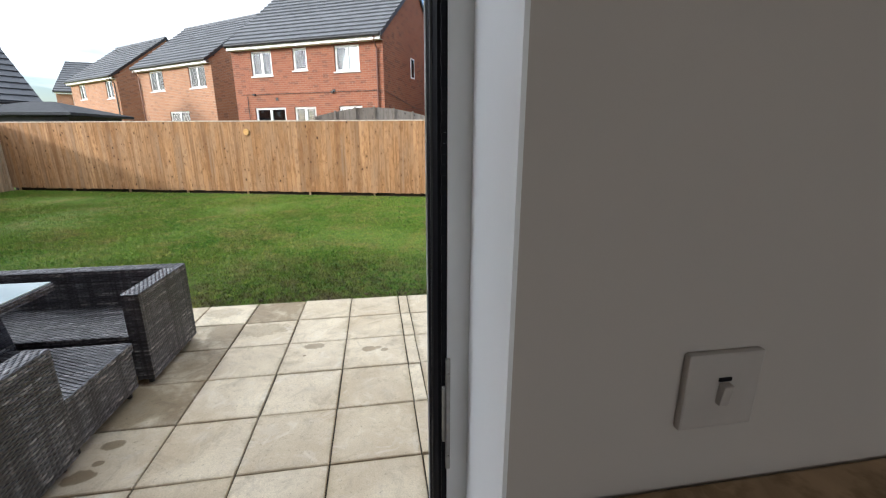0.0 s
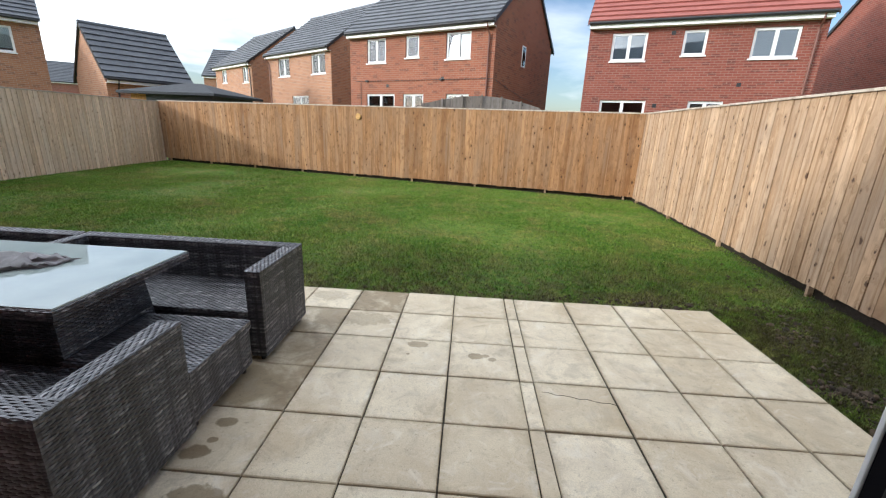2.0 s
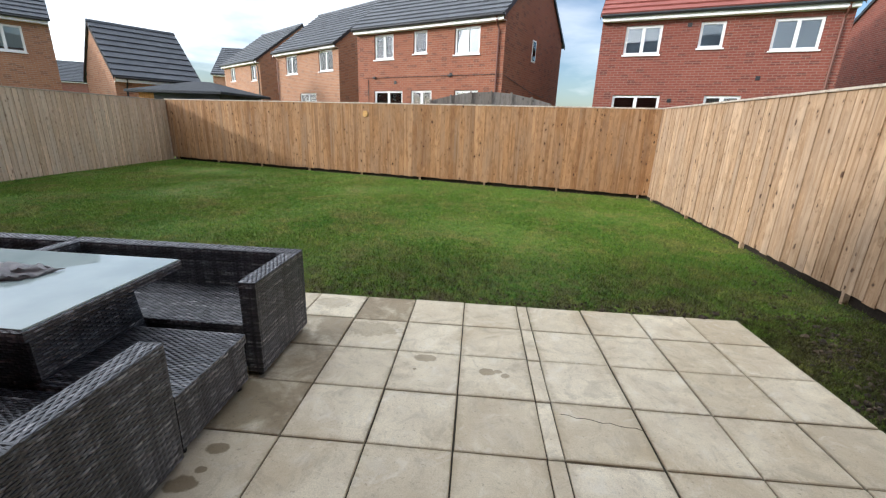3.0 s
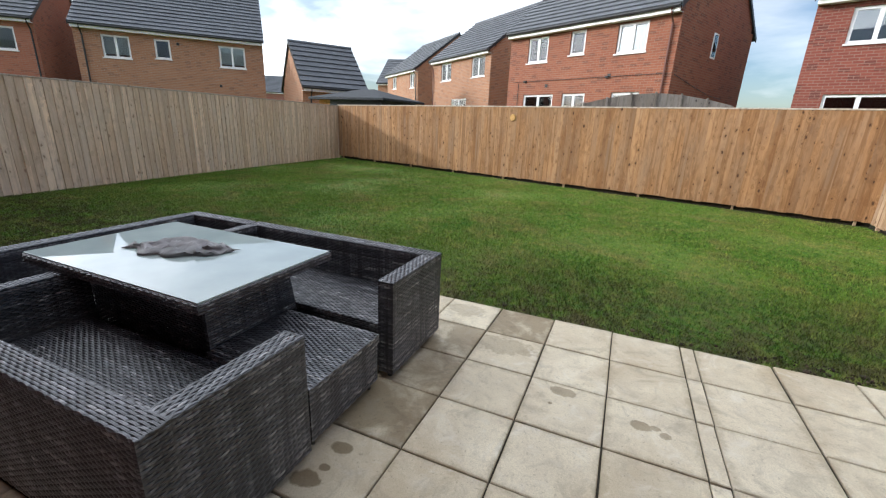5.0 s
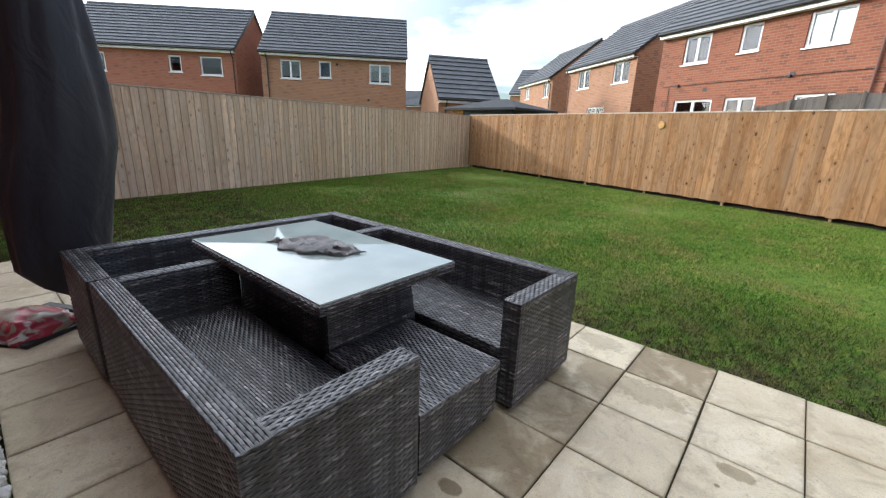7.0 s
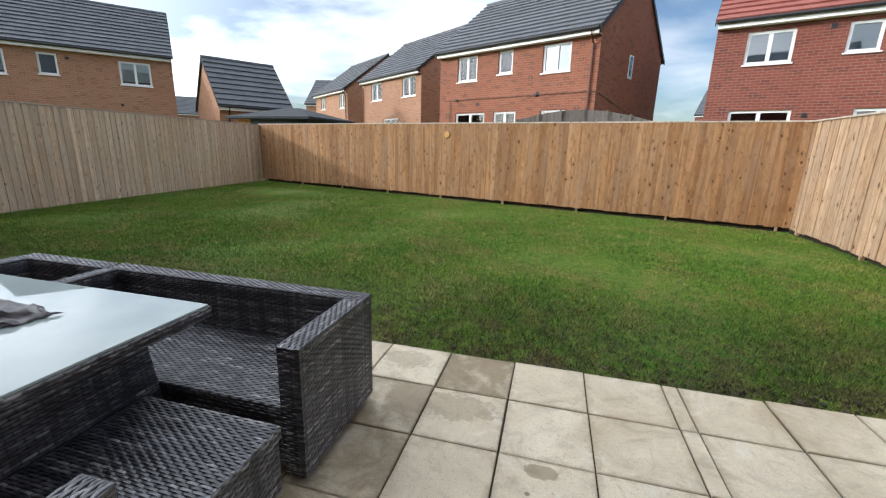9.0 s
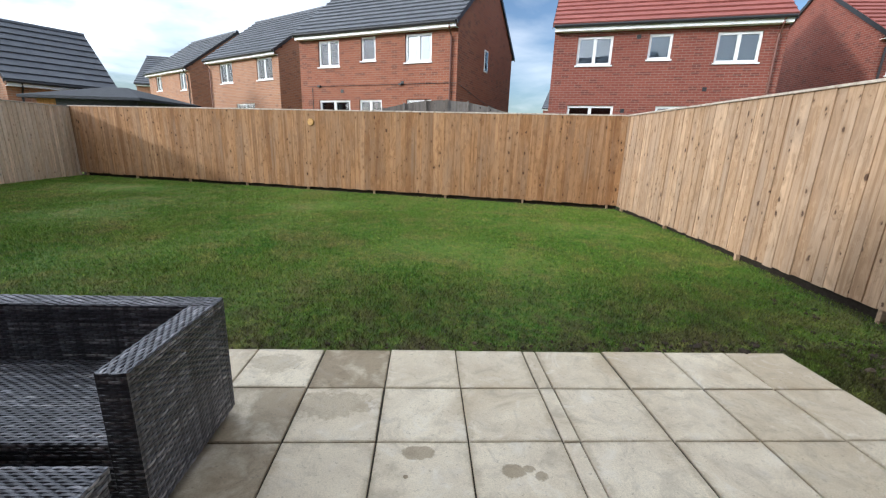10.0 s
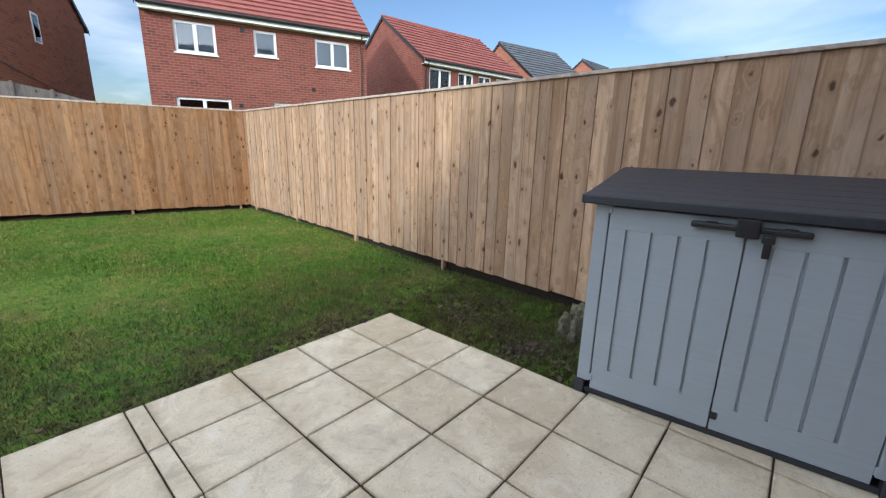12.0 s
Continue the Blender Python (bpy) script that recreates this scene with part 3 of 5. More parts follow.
grass("grass", 520000, -10.2, 3.85, 0.01, 5.0, 0.012, 0.040, 0.0032, on_lawn)
grass("grass", 260000, -10.2, 3.85, 5.0, 10.0, 0.014, 0.038, 0.0045, on_lawn)
grass("grass", 60000, 2.44, 3.62, -1.9, 0.03, 0.010, 0.036, 0.003, lambda px, py: rng.uniform(0, 1, len(px)) < 0.42 + 0.6 * np.clip(1.0 + 0.7 * py, 0, 1) + 0.25 * (np.sin(px * 9 + 3 * np.sin(py * 5)) + np.sin(py * 8 + px * 3)))
grass("grass", 95000, -10.2, -6.4, -3.3, 0.03, 0.014, 0.036, 0.004, on_lawn)

# ---- the house that the walk starts in ----
OUT, INN = -3.46, -3.755
home = thing("home_house", pose(0, 0, 0), "red brick house with an open back door", "house", kind="structure")
bm = bmesh.new()
holed_wall(bm, -6.6, 3.05, -0.1, 5.25, INN + 0.11, OUT, [(-0.5325, 0.4245, 0.10, 2.20)])
box(bm, -6.6, OUT + 0.0005, -0.1, -0.8, -3.325, 5.25)
part("outer_wall", bm, BRICK_RED, home)
bm = bmesh.new()
holed_wall(bm, -6.6, 3.05, -0.1, 5.0, INN, INN + 0.11, [(-0.5325, 0.4245, 0.10, 2.20)])
prism(bm, [(0.408, INN), (0.4245, INN), (0.4245, INN + 0.11), (0.4165, INN + 0.11)], 0.1, 2.2, "z")
prism(bm, [(-0.516, INN), (-0.5325, INN), (-0.5325, INN + 0.11), (-0.5245, INN + 0.11)], 0.1, 2.2, "z")
part("inner_wall", bm, PLASTER, home, "beige painted plaster wall")
bm = bmesh.new()
box(bm, -6.6, -9.3, -0.1, -6.3, INN, 5.0), box(bm, 2.75, -9.3, -0.1, 3.05, INN, 5.0)
# openings out of view, added to let light into the room
holed_wall(bm, -6.6, 3.05, -0.1, 5.0, -9.6, -9.3, [(-0.9, 2.3, 0.9, 2.3)])
holed_wall(bm, -6.3, 2.75, 0.1, 2.45, -7.0, -6.9, [(-0.9, 2.3, 0.9, 2.3)])
part("side_wall", bm, PLASTER, home)
bm = bmesh.new()
box(bm, -6.3, -9.3, 0.0, 2.75, INN, 0.10)
box(bm, -0.532, INN, 0.0, 0.424, OUT + 0.02, 0.098)
floor = part("floor", bm, FLOOR_WOOD, None)
tagged(floor, "oak-look floor inside the back door", "floor", kind="structure")
bm = bmesh.new()
box(bm, -6.3, -9.3, 2.45, 2.75, INN, 2.6)
tagged(part("ceiling", bm, WHITE_WALL), "white painted ceiling", "ceiling", kind="structure")
# roof out of view, added so that the house casts its shade
bm = bmesh.new()
prism(bm, [(-9.9, 5.26), (-3.16, 5.26), (-6.53, 7.7)], -6.8, 3.2, "x")
part("roof", bm, TILE_GREY, home)
# unseen block added beside the home to keep the sun off the patio
shade_block = thing("terrace_house", pose(0, 0, 0), "unseen red brick block added to shade the patio", "house", kind="structure")
bm = bmesh.new()
box(bm, -24.0, -9.6, -0.1, -6.602, OUT, 5.25)
part("wall", bm, BRICK_RED, shade_block)
bm = bmesh.new()
prism(bm, [(-9.9, 5.26), (-3.16, 5.26), (-6.53, 7.7)], -24.2, -6.805, "x")
part("roof", bm, TILE_GREY, shade_block)
# plastered reveal lining
bm = bmesh.new()
prism(bm, [(0.404, INN - 0.002), (0.422, -3.521), (0.426, -3.521), (0.4085, INN - 0.002)], 0.1, 2.2, "z")
prism(bm, [(-0.512, INN - 0.002), (-0.530, -3.521), (-0.534, -3.521), (-0.5165, INN - 0.002)], 0.1, 2.2, "z")
box(bm, -0.5325, INN - 0.002, 2.197, 0.4245, -3.525, 2.203)
part("reveal", bm, WHITE_WALL, home, "bright white painted door reveal")

# door frame with seals and hinges
door_frame = thing("door_frame", pose(-0.054, -3.52, 0.1), "white plastic door frame with black seals", "door frame", kind="structure")
for side in (1, -1):
    bm = bmesh.new()
    box(bm, side * 0.4425, -0.002, 0, side * 0.4785, 0.0009, 2.1)
    part("jamb", bm, UPVC, door_frame)
    bm = bmesh.new()
    prism(bm, [(side * 0.4385, 0.0208), (side * 0.441, 0.0042), (side * 0.4785, 0.0042), (side * 0.4785, 0.0208)], 0, 2.1, "z")
    part("stop", bm, UPVC, door_frame)
    bm = bmesh.new()
    box(bm, side * 0.4185, 0.048, 0, side * 0.4785, 0.052, 2.1, 0.001)
    part("lip", bm, UPVC, door_frame)
    # black rebate of the frame, a raised rib on it, and the door seal
    bm = bmesh.new()
    prism(bm, [(side * 0.4205, 0.0475), (side * 0.432, 0.0212), (side * 0.4785, 0.0212), (side * 0.4785, 0.0475)], 0, 2.1, "z")
    part("rebate", bm, RUBBER, door_frame, "black rebate of the door frame")
    bm = bmesh.new()
    box(bm, side * 0.4235, 0.033, 0, side * 0.430, 0.037, 2.1, 0.0012)
    part("rib", bm, BLACK_PLASTIC, door_frame)
    bm = bmesh.new()
    for k in range(150):
        z = 0.014 * k
        box(bm, side * (0.434 + 0.0005 * (k % 2)), 0.0011, z, side * 0.4785, 0.004, z + 0.0139)
    part("seal", bm, RUBBER, door_frame, "black brush seal")
bm = bmesh.new()
box(bm, -0.4785, -0.002, 2.06, 0.4785, 0.0525, 2.0995, 0.001)
part("head", bm, UPVC, door_frame)
bm = bmesh.new()
box(bm, -0.418, -0.03, 0, 0.418, 0.055, 0.03, 0.004)
part("threshold", bm, STEEL, door_frame, "worn aluminium threshold")
for z in (0.18, 0.98, 1.78):
    bm = bmesh.new()
    box(bm, 0.4395, -0.0095, z, 0.4465, -0.0021, z + 0.20, 0.001)
    box(bm, 0.4345, -0.0060, z + 0.05, 0.4394, 0.0008, z + 0.15, 0.0015)
    hinge = part("hinge", bm, STEEL, door_frame, "steel door hinge")
    for dz in (0.025, 0.175):
        bm = bmesh.new()
        bmesh.ops.create_cone(bm, cap_ends=True, segments=10, radius1=0.003, radius2=0.002, depth=0.003, matrix=pose(0.443, -0.0105, z + dz, 90))
        part("screw", bm, STEEL, hinge)

# light switch on the wall
switch = thing("light_switch", pose(0.630, INN, 1.357), "satin grey light switch on the beige wall", "light switch")
bm = bmesh.new()
box(bm, -0.043, -0.009, -0.043, 0.043, 0, 0.043, 0.003)
part("plate", bm, SATIN, switch)
bm = bmesh.new()
box(bm, -0.006, -0.016, -0.012, 0.006, -0.008, 0.012, 0.002, Matrix.Rotation(radians(8), 4, "X"))
part("rocker", bm, SATIN, switch)
bm = bmesh.new()
box(bm, -0.007, -0.0105, 0.012, 0.007, -0.009, 0.016)
part("slot", bm, RUBBER, switch, "dark slot above the rocker")

# tall cabinet under the switch
cabinet = thing("cabinet", pose(0.47, INN - 0.30, 0.1), "brown wooden cabinet standing against the wall", "cabinet")
bm = bmesh.new()
box(bm, 0, 0, 1.10, 1.3, 0.297, 1.135, 0.004)
part("top", bm, FLOOR_WOOD, cabinet)
bm = bmesh.new()
box(bm, 0.02, 0.012, 0.0, 1.28, 0.295, 1.099, 0.004)
part("body", bm, FLOOR_WOOD, cabinet)

# ---- fences ----


def fence(a, b, top, bottom, material, label, board=0.128, flip=False):
    length = math.dist(a, b)
    ob = thing("fence", pose(a[0], a[1], 0, 0, 0, rot_to(a, b)), label, "fence", kind="structure")
    h = top - bottom
    meshes = []
    for k in range(4):
        bm = bmesh.new()
        # feather-edged board: thick on one side, thin on the other
        t1, t2 = (0.015 + 0.004 * (k % 2), 0.006) if flip else (0.028 + 0.005 * (k % 2), 0.006)
        prism(bm, [(0, 0.002), (0.142, 0.002), (0.142, -t1), (0.0, -t2)] if flip else [(0, 0.002), (0.142, 0.002), (0.142, -t2), (0.0, -t1)], -0.008 * (k % 3), h, "z")
        meshes.append(mesh_of("board", bm, material))
    n = int(length / board)
    for i in range(n):
        o = new("board", meshes[rng.integers(4)])
        o.parent = ob
        o.location = (i * length / n, -0.004 * (i % 2) - rng.uniform(0, 0.003), bottom)
        o.rotation_euler = (0, radians(rng.uniform(-0.12, 0.12)), radians(1.5 if flip else -1.5))
    bm = bmesh.new()
    box(bm, -0.01, -0.035, top + 0.001, length + 0.01, 0.030, top + 0.028, 0.003)
    part("capping_rail", bm, CAP_WOOD, ob, "pale timber capping rail")
    for z in (bottom + 0.25, bottom + 0.9, top - 0.2):
        bm = bmesh.new()
        prism(bm, [(0.003, z - 0.04), (0.06, z - 0.035), (0.06, z + 0.035), (0.003, z + 0.04)], 0, length, "x")
        part("rail", bm, CAP_WOOD, ob)
    # dark strip behind the boards stands in for shade in the gap below
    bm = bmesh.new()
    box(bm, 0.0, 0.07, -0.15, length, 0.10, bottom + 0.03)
    part("soil_edge", bm, GAP_SHADE, ob, "dark strip standing in for shade under the boards")
    k = 0.2
    while k < length:
        bm = bmesh.new()
        box(bm, k - 0.02, 0.004, -0.15, k + 0.02, 0.06, bottom - 0.003, 0.006)
        part("post", bm, FENCE_WOOD, ob, "stub of a timber fence post")
        k += 1.8
    return ob


FAR_L, FAR_R = (-10.33, 10.06), (3.90, 6.0)
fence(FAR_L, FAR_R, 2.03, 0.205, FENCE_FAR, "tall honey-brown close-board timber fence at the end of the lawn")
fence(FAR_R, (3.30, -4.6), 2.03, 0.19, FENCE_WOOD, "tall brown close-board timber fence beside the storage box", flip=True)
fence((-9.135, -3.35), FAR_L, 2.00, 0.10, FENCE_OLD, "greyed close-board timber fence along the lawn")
# turned knot disc on the fence
bm = bmesh.new()
bmesh.ops.create_cone(bm, cap_ends=True, segments=20, radius1=0.085, radius2=0.075, depth=0.02)
disc = part("wall_plaque", bm, plain_mat("orange_varnished_wood", (0.60, 0.34, 0.10), 0.5, var=0.35, scale=18))
disc.matrix_world = pose(-3.037, 7.925, 1.765, 90, 0, rot_to(FAR_L, FAR_R))
tagged(disc, "small orange wooden disc fixed to the fence", "disc")

# ---- neighbouring houses ----


def window(parent, u0, u1, z0, z1, lights, blind, shade=None, y=0.07):
    """A white window set in the wall, with its panes, sill and perhaps a blind; a blue-grey one stands for mirrored
    sky.
    """
    w, f = u1 - u0, 0.075
    bm = bmesh.new()
    for a in ((u0, z0, u0 + f, z1), (u1 - f, z0, u1, z1), (u0 + f, z0, u1 - f, z0 + f), (u0 + f, z1 - f, u1 - f, z1)):
        box(bm, a[0], y - 0.02, a[1], a[2], y + 0.05, a[3], 0.006)
    cell = (w - 2 * f) / lights
    for k in range(1, lights):
        c = u0 + f + k * cell
        box(bm, c - 0.05, y - 0.02, z0 + f, c + 0.05, y + 0.05, z1 - f, 0.006)
    ob = part("window", bm, UPVC, parent)
    for k in range(lights):
        bm = bmesh.new()
        box(bm, u0 + f + k * cell - 0.0, y + 0.01, z0 + f, u0 + f + (k + 1) * cell, y + 0.02, z1 - f)
        part("pane", bm, GLASS, ob, "reflecting glass pane")
    bm = bmesh.new()
    box(bm, u0 - 0.04, -0.045, z0 - 0.045, u1 + 0.04, y + 0.03, z0 - 0.001, 0.006)
    part("sill", bm, UPVC, ob)
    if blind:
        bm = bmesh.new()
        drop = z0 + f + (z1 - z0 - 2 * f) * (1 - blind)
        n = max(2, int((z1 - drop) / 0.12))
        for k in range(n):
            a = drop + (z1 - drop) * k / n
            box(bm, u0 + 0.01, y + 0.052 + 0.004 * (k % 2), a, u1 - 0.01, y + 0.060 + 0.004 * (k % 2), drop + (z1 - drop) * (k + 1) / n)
        part("blind", bm, shade or BLIND, ob, "window blind, blue-grey where it stands for mirrored sky")
    return ob


def house(a, b, brick, tiles, windows, label, depth=6.2, eaves=5.28, ridge=7.62, pipes=(), vents=(), side_windows=(), ground=0.0):
    """A two-storey house: front wall from a to b, gables at both ends. windows: (u0, u1, z0, z1, lights, blind)."""
    length = math.dist(a, b)
    ob = thing("house", pose(a[0], a[1], ground, 0, 0, rot_to(a, b)), label, "house")
    hd = depth / 2
    bm = bmesh.new()
    holed_wall(bm, 0, length, -0.2, eaves - 0.02, 0, 0.25, [wd[:4] for wd in windows])
    part("front_wall", bm, brick, ob)
    bm = bmesh.new()
    box(bm, 0, depth - 0.25, -0.2, length, depth, eaves - 0.02)
    part("rear_wall", bm, brick, ob)
    tan = (ridge - eaves) / hd
    for x0, x1 in ((0.0, 0.25), (length - 0.25, length)):
        bm = bmesh.new()
        prism(bm, [(0.2503, -0.2), (depth - 0.2503, -0.2), (depth - 0.2503, eaves - 0.02), (depth - 0.2503, eaves - 0.02 + 0.25 * tan), (hd, ridge - 0.03), (0.2503, eaves - 0.02 + 0.25 * tan)], x0, x1, "x")
        part("gable_wall", bm, brick, ob)
        bm = bmesh.new()
        # corbelled brick at the eaves
        for k in range(3):
            box(bm, x0 + 0.002, -0.07 - 0.06 * k, eaves - 0.36 + 0.09 * k, x1 - 0.002, -0.001, eaves - 0.27 + 0.09 * k)
        part("corbel", bm, brick, ob)
    ang = math.atan2(ridge - eaves, hd)
    over = 0.26
    c = 0.32
    run = (hd + over) / math.cos(ang)
    n = int(run / c)
    c = run / n
    # one course of tiles, shared by both slopes: local y runs up the slope
    bm = bmesh.new()
    prism(bm, [(0.0, 0.0), (0.0, 0.072), (c + 0.02, 0.018), (c + 0.02, 0.0)], -0.06, length + 0.06, "x")
    course = mesh_of("tile_course", bm, tiles)
    for flip in (False, True):
        bm = bmesh.new()
        z0 = eaves - over * tan
        y0, y1 = (depth + over, hd) if flip else (-over, hd)
        prism(bm, [(y0, z0 - 0.03), (y0, z0 + 0.02), (y1, ridge + 0.02), (y1, ridge - 0.03)], -0.055, length + 0.055, "x")
        slope = part("roof_slope", bm, tiles, ob, "courses of concrete roof tiles")
        for i in range(n):
            o = new("tile_course", course)
            o.parent = slope
            y, z = -over + i * c * math.cos(ang), eaves + 0.021 - over * tan + i * c * math.sin(ang)
            o.matrix_local = Matrix.Translation((length, depth - y, z)) @ Matrix.Rotation(math.pi, 4, "Z") @ Matrix.Rotation(ang, 4, "X") if flip else Matrix.Translation((0, y, z)) @ Matrix.Rotation(ang, 4, "X")
    bm = bmesh.new()
    tube(bm, [(-0.07, hd, ridge + 0.035), (length + 0.07, hd, ridge + 0.035)], 0.09, 10)
    part("ridge_tiles", bm, tiles, ob)
    bm = bmesh.new()
    box(bm, 0, -over + 0.03, eaves - over * tan - 0.16, length, -over + 0.055, eaves - over * tan + 0.0, 0.004)
    box(bm, 0, -over + 0.055, eaves - over * tan - 0.16, length, -0.001, eaves - over * tan - 0.14)
    part("fascia", bm, FASCIA, ob, "white fascia board and soffit")
    bm = bmesh.new()
    tube(bm, [(-0.02, -over - 0.03, eaves - over * tan - 0.01), (length + 0.02, -over - 0.03, eaves - over * tan - 0.01)], 0.05, 8)
    part("gutter", bm, BLACK_PLASTIC, ob, "black gutter")
    for x0 in (-0.075, length + 0.056):
        for y0, y1 in ((-over, hd), (depth + over, hd)):
            bm = bmesh.new()
            prism(bm, [(y0, eaves - over * tan - 0.09), (y0, eaves - over * tan + 0.06), (y1, ridge + 0.06), (y1, ridge - 0.09)], x0, x0 + 0.019, "x")
            part("verge", bm, BLACK_PLASTIC, ob, "dark roof verge")
    for wd in windows:
        window(ob, *wd)
    for u, mat in pipes:
        bm = bmesh.new()
        zt = eaves - over * tan - 0.05
        tube(bm, [(u, -over - 0.03, zt), (u, -over, zt - 0.12), (u, -0.06, zt - 0.35), (u, -0.06, 0.1)], 0.034, 8)
        part("downpipe", bm, mat, ob)
    for u, z in vents:
        bm = bmesh.new()
        box(bm, u - 0.06, -0.02, z - 0.06, u + 0.06, -0.001, z + 0.06, 0.006)
        part("vent", bm, BLACK_PLASTIC, ob, "small dark wall vent")
    for d0, d1, z0, z1 in side_windows:
        bm = bmesh.new()
        box(bm, length - 0.02, d0, z0, length + 0.02, d1, z1, 0.005)
        w = part("side_window", bm, UPVC, ob)
        bm = bmesh.new()
        box(bm, length + 0.0205, d0 + 0.05, z0 + 0.05, length + 0.024, d1 - 0.05, z1 - 0.05)
        part("pane", bm, GLASS, w)
    return ob


h1 = house((-5.18, 14.9), (0.75, 11.85), BRICK_MULTI, TILE_GREY,
           [(0.93, 1.90, 3.97, 4.88, 2, 1.0), (2.88, 3.50, 4.10, 4.90, 1, 1.0), (4.70, 5.72, 3.98, 4.87, 2, 1.0),
            (0.88, 2.35, 0.30, 2.79, 2, 0.0), (2.77, 3.75, 1.50, 2.79, 2, 0.0), (4.77, 5.75, 1.20, 2.78, 2, 0.0)],
           "brown-red brick house with a grey tiled roof", pipes=[(6.45, BROWN_PIPE)], vents=[(2.0, 3.1), (4.6, 3.33)], side_windows=[(2.55, 2.95, 4.0, 4.78)])
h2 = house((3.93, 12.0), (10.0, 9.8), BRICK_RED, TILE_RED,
           [(0.75, 1.82, 3.94, 4.80, 2, 1.0, SKY_BACKING), (2.86, 3.52, 4.07, 4.81, 1, 1.0, SKY_BACKING), (4.71, 5.86, 3.94, 4.79, 2, 1.0, SKY_BACKING),
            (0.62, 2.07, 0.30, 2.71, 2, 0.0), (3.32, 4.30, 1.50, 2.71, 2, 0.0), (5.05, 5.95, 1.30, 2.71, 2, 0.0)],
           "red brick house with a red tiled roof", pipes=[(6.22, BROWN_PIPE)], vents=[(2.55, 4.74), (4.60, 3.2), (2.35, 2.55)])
h0 = house((-23.2, 8.4), (-18.0, 14.05), BRICK_BUFF, TILE_GREY,
           [(0.97, 2.03, 3.82, 4.77, 2, 0.9), (2.98, 3.62, 3.94, 4.79, 1, 1.0, SKY_BACKING), (5.66, 6.83, 3.78, 4.77, 2, 0.9), (2.0, 3.4, 0.3, 2.4, 2, 0.0)],
           "orange brick house with a dark grey roof", pipes=[(0.32, BLACK_PLASTIC)], vents=[(3.95, 4.65), (5.6, 2.9)])
hm1 = house((-30.6, 1.2), (-24.15, 7.5), BRICK_WARM, TILE_GREY,
            [(1.2, 2.4, 3.8, 4.73, 2, 0.0), (5.57, 6.22, 3.9, 4.72, 1, 0.0), (7.17, 8.30, 3.8, 4.73, 1, 1.0)],
            "warm red brick house with a grey roof", pipes=[(8.9, BLACK_PLASTIC)])
house((-44.5, -5.6), (-38.6, 0.3), BRICK_DULL, TILE_GREY, [(1.5, 2.6, 3.8, 4.7, 2, 0.0), (5.0, 6.1, 3.8, 4.7, 2, 0.0)], "distant red brick house with a grey roof")
h7 = house((-12.25, 22.3), (-7.15, 18.4), BRICK_BUFF, TILE_GREY,
           [(1.13, 2.38, 4.0, 5.0, 2, 0.6), (4.60, 5.90, 4.0, 5.0, 2, 0.6), (2.5, 4.2, 1.5, 2.95, 2, 0.0)],
           "orange brick house with a grey roof", eaves=5.38, ridge=7.75, pipes=[(0.2, BROWN_PIPE)])
h8 = house((-19.2, 28.3), (-14.3, 24.2), BRICK_BUFF, TILE_GREY, [(1.2, 2.1, 4.0, 4.9, 2, 0.6), (4.9, 5.8, 3.9, 4.9, 2, 0.0)],
           "distant orange brick house with a grey roof", pipes=[(6.2, BLACK_PLASTIC)])
house((-23.9, 34.2), (-17.0, 35.6), BRICK_BUFF, TILE_GREY, [(1.0, 2.0, 3.9, 4.8, 2, 0.0)], "distant orange brick house with a grey roof")
h3 = house((14.0, 11.0), (20.4, 10.05), BRICK_RED, TILE_RED,
           [(0.45, 1.75, 3.9, 4.88, 2, 1.0), (2.2, 3.2, 3.9, 4.88, 2, 1.0), (3.55, 4.45, 3.9, 4.88, 2, 1.0), (4.8, 5.7, 3.9, 4.88, 2, 1.0)],
           "red brick house with a red tiled roof", ridge=7.38, pipes=[(0.2, BLACK_PLASTIC)])
house((21.99, 9.94), (26.85, 8.69), BRICK_WARM, TILE_GREY, [(1.0, 2.0, 3.9, 4.8, 2, 0.0)], "orange-red brick house with a grey roof")
house((30.1, 7.85), (34.2, 7.6), BRICK_WARM, TILE_GREY, [(1.0, 2.0, 3.9, 4.8, 2, 0.0)], "distant orange brick house with a grey roof")
house((3.2, 38.6), (6.8, 40.4), BRICK_MULTI, TILE_GREY, [(1.0, 2.0, 3.9, 4.8, 2, 0.0)], "distant brown brick house with a grey roof", depth=5.0)
house((-58, 44), (-46, 52), BRICK_DULL, TILE_GREY, [(1.0, 2.0, 3.9, 4.8, 2, 0.0)], "distant house with a grey roof")
house((12.5, 44.0), (18, 41.0), BRICK_DULL, TILE_GREY, [(1.0, 2.0, 3.9, 4.8, 2, 0.0)], "distant house with a grey roof")
garage = house((-13.9, 12.2), (-12.2, 14.62), BRICK_BUFF, TILE_GREY, [], "orange brick garage with a steep grey tiled roof", depth=4.2, eaves=3.08, ridge=4.95, pipes=[(0.35, BLACK_PLASTIC)])

# cable and fittings on the brown-red house
bm = bmesh.new()
tube(bm, [(0.3 + 0.4 * k, -0.02, 3.29 + 0.004 * math.sin(2.1 * k)) for k in range(16)] + [(6.69, -0.03, 3.28)], 0.008, 6)
tube(bm, [(6.70, 0.1, 3.26), (6.70, 1.5, 3.05), (6.70, 3.0, 2.85), (6.70, 4.2, 2.8)], 0.009, 6)
part("cable", bm, BLACK_PLASTIC, h1, "black cable clipped along the wall")
for u in (0.95, 4.55):
    bm = bmesh.new()
    box(bm, u - 0.06, -0.09, 3.25, u + 0.06, -0.001, 3.32, 0.015)
    part("lamp", bm, BLACK_PLASTIC, h1, "small dark outdoor lamp")
bm = bmesh.new()
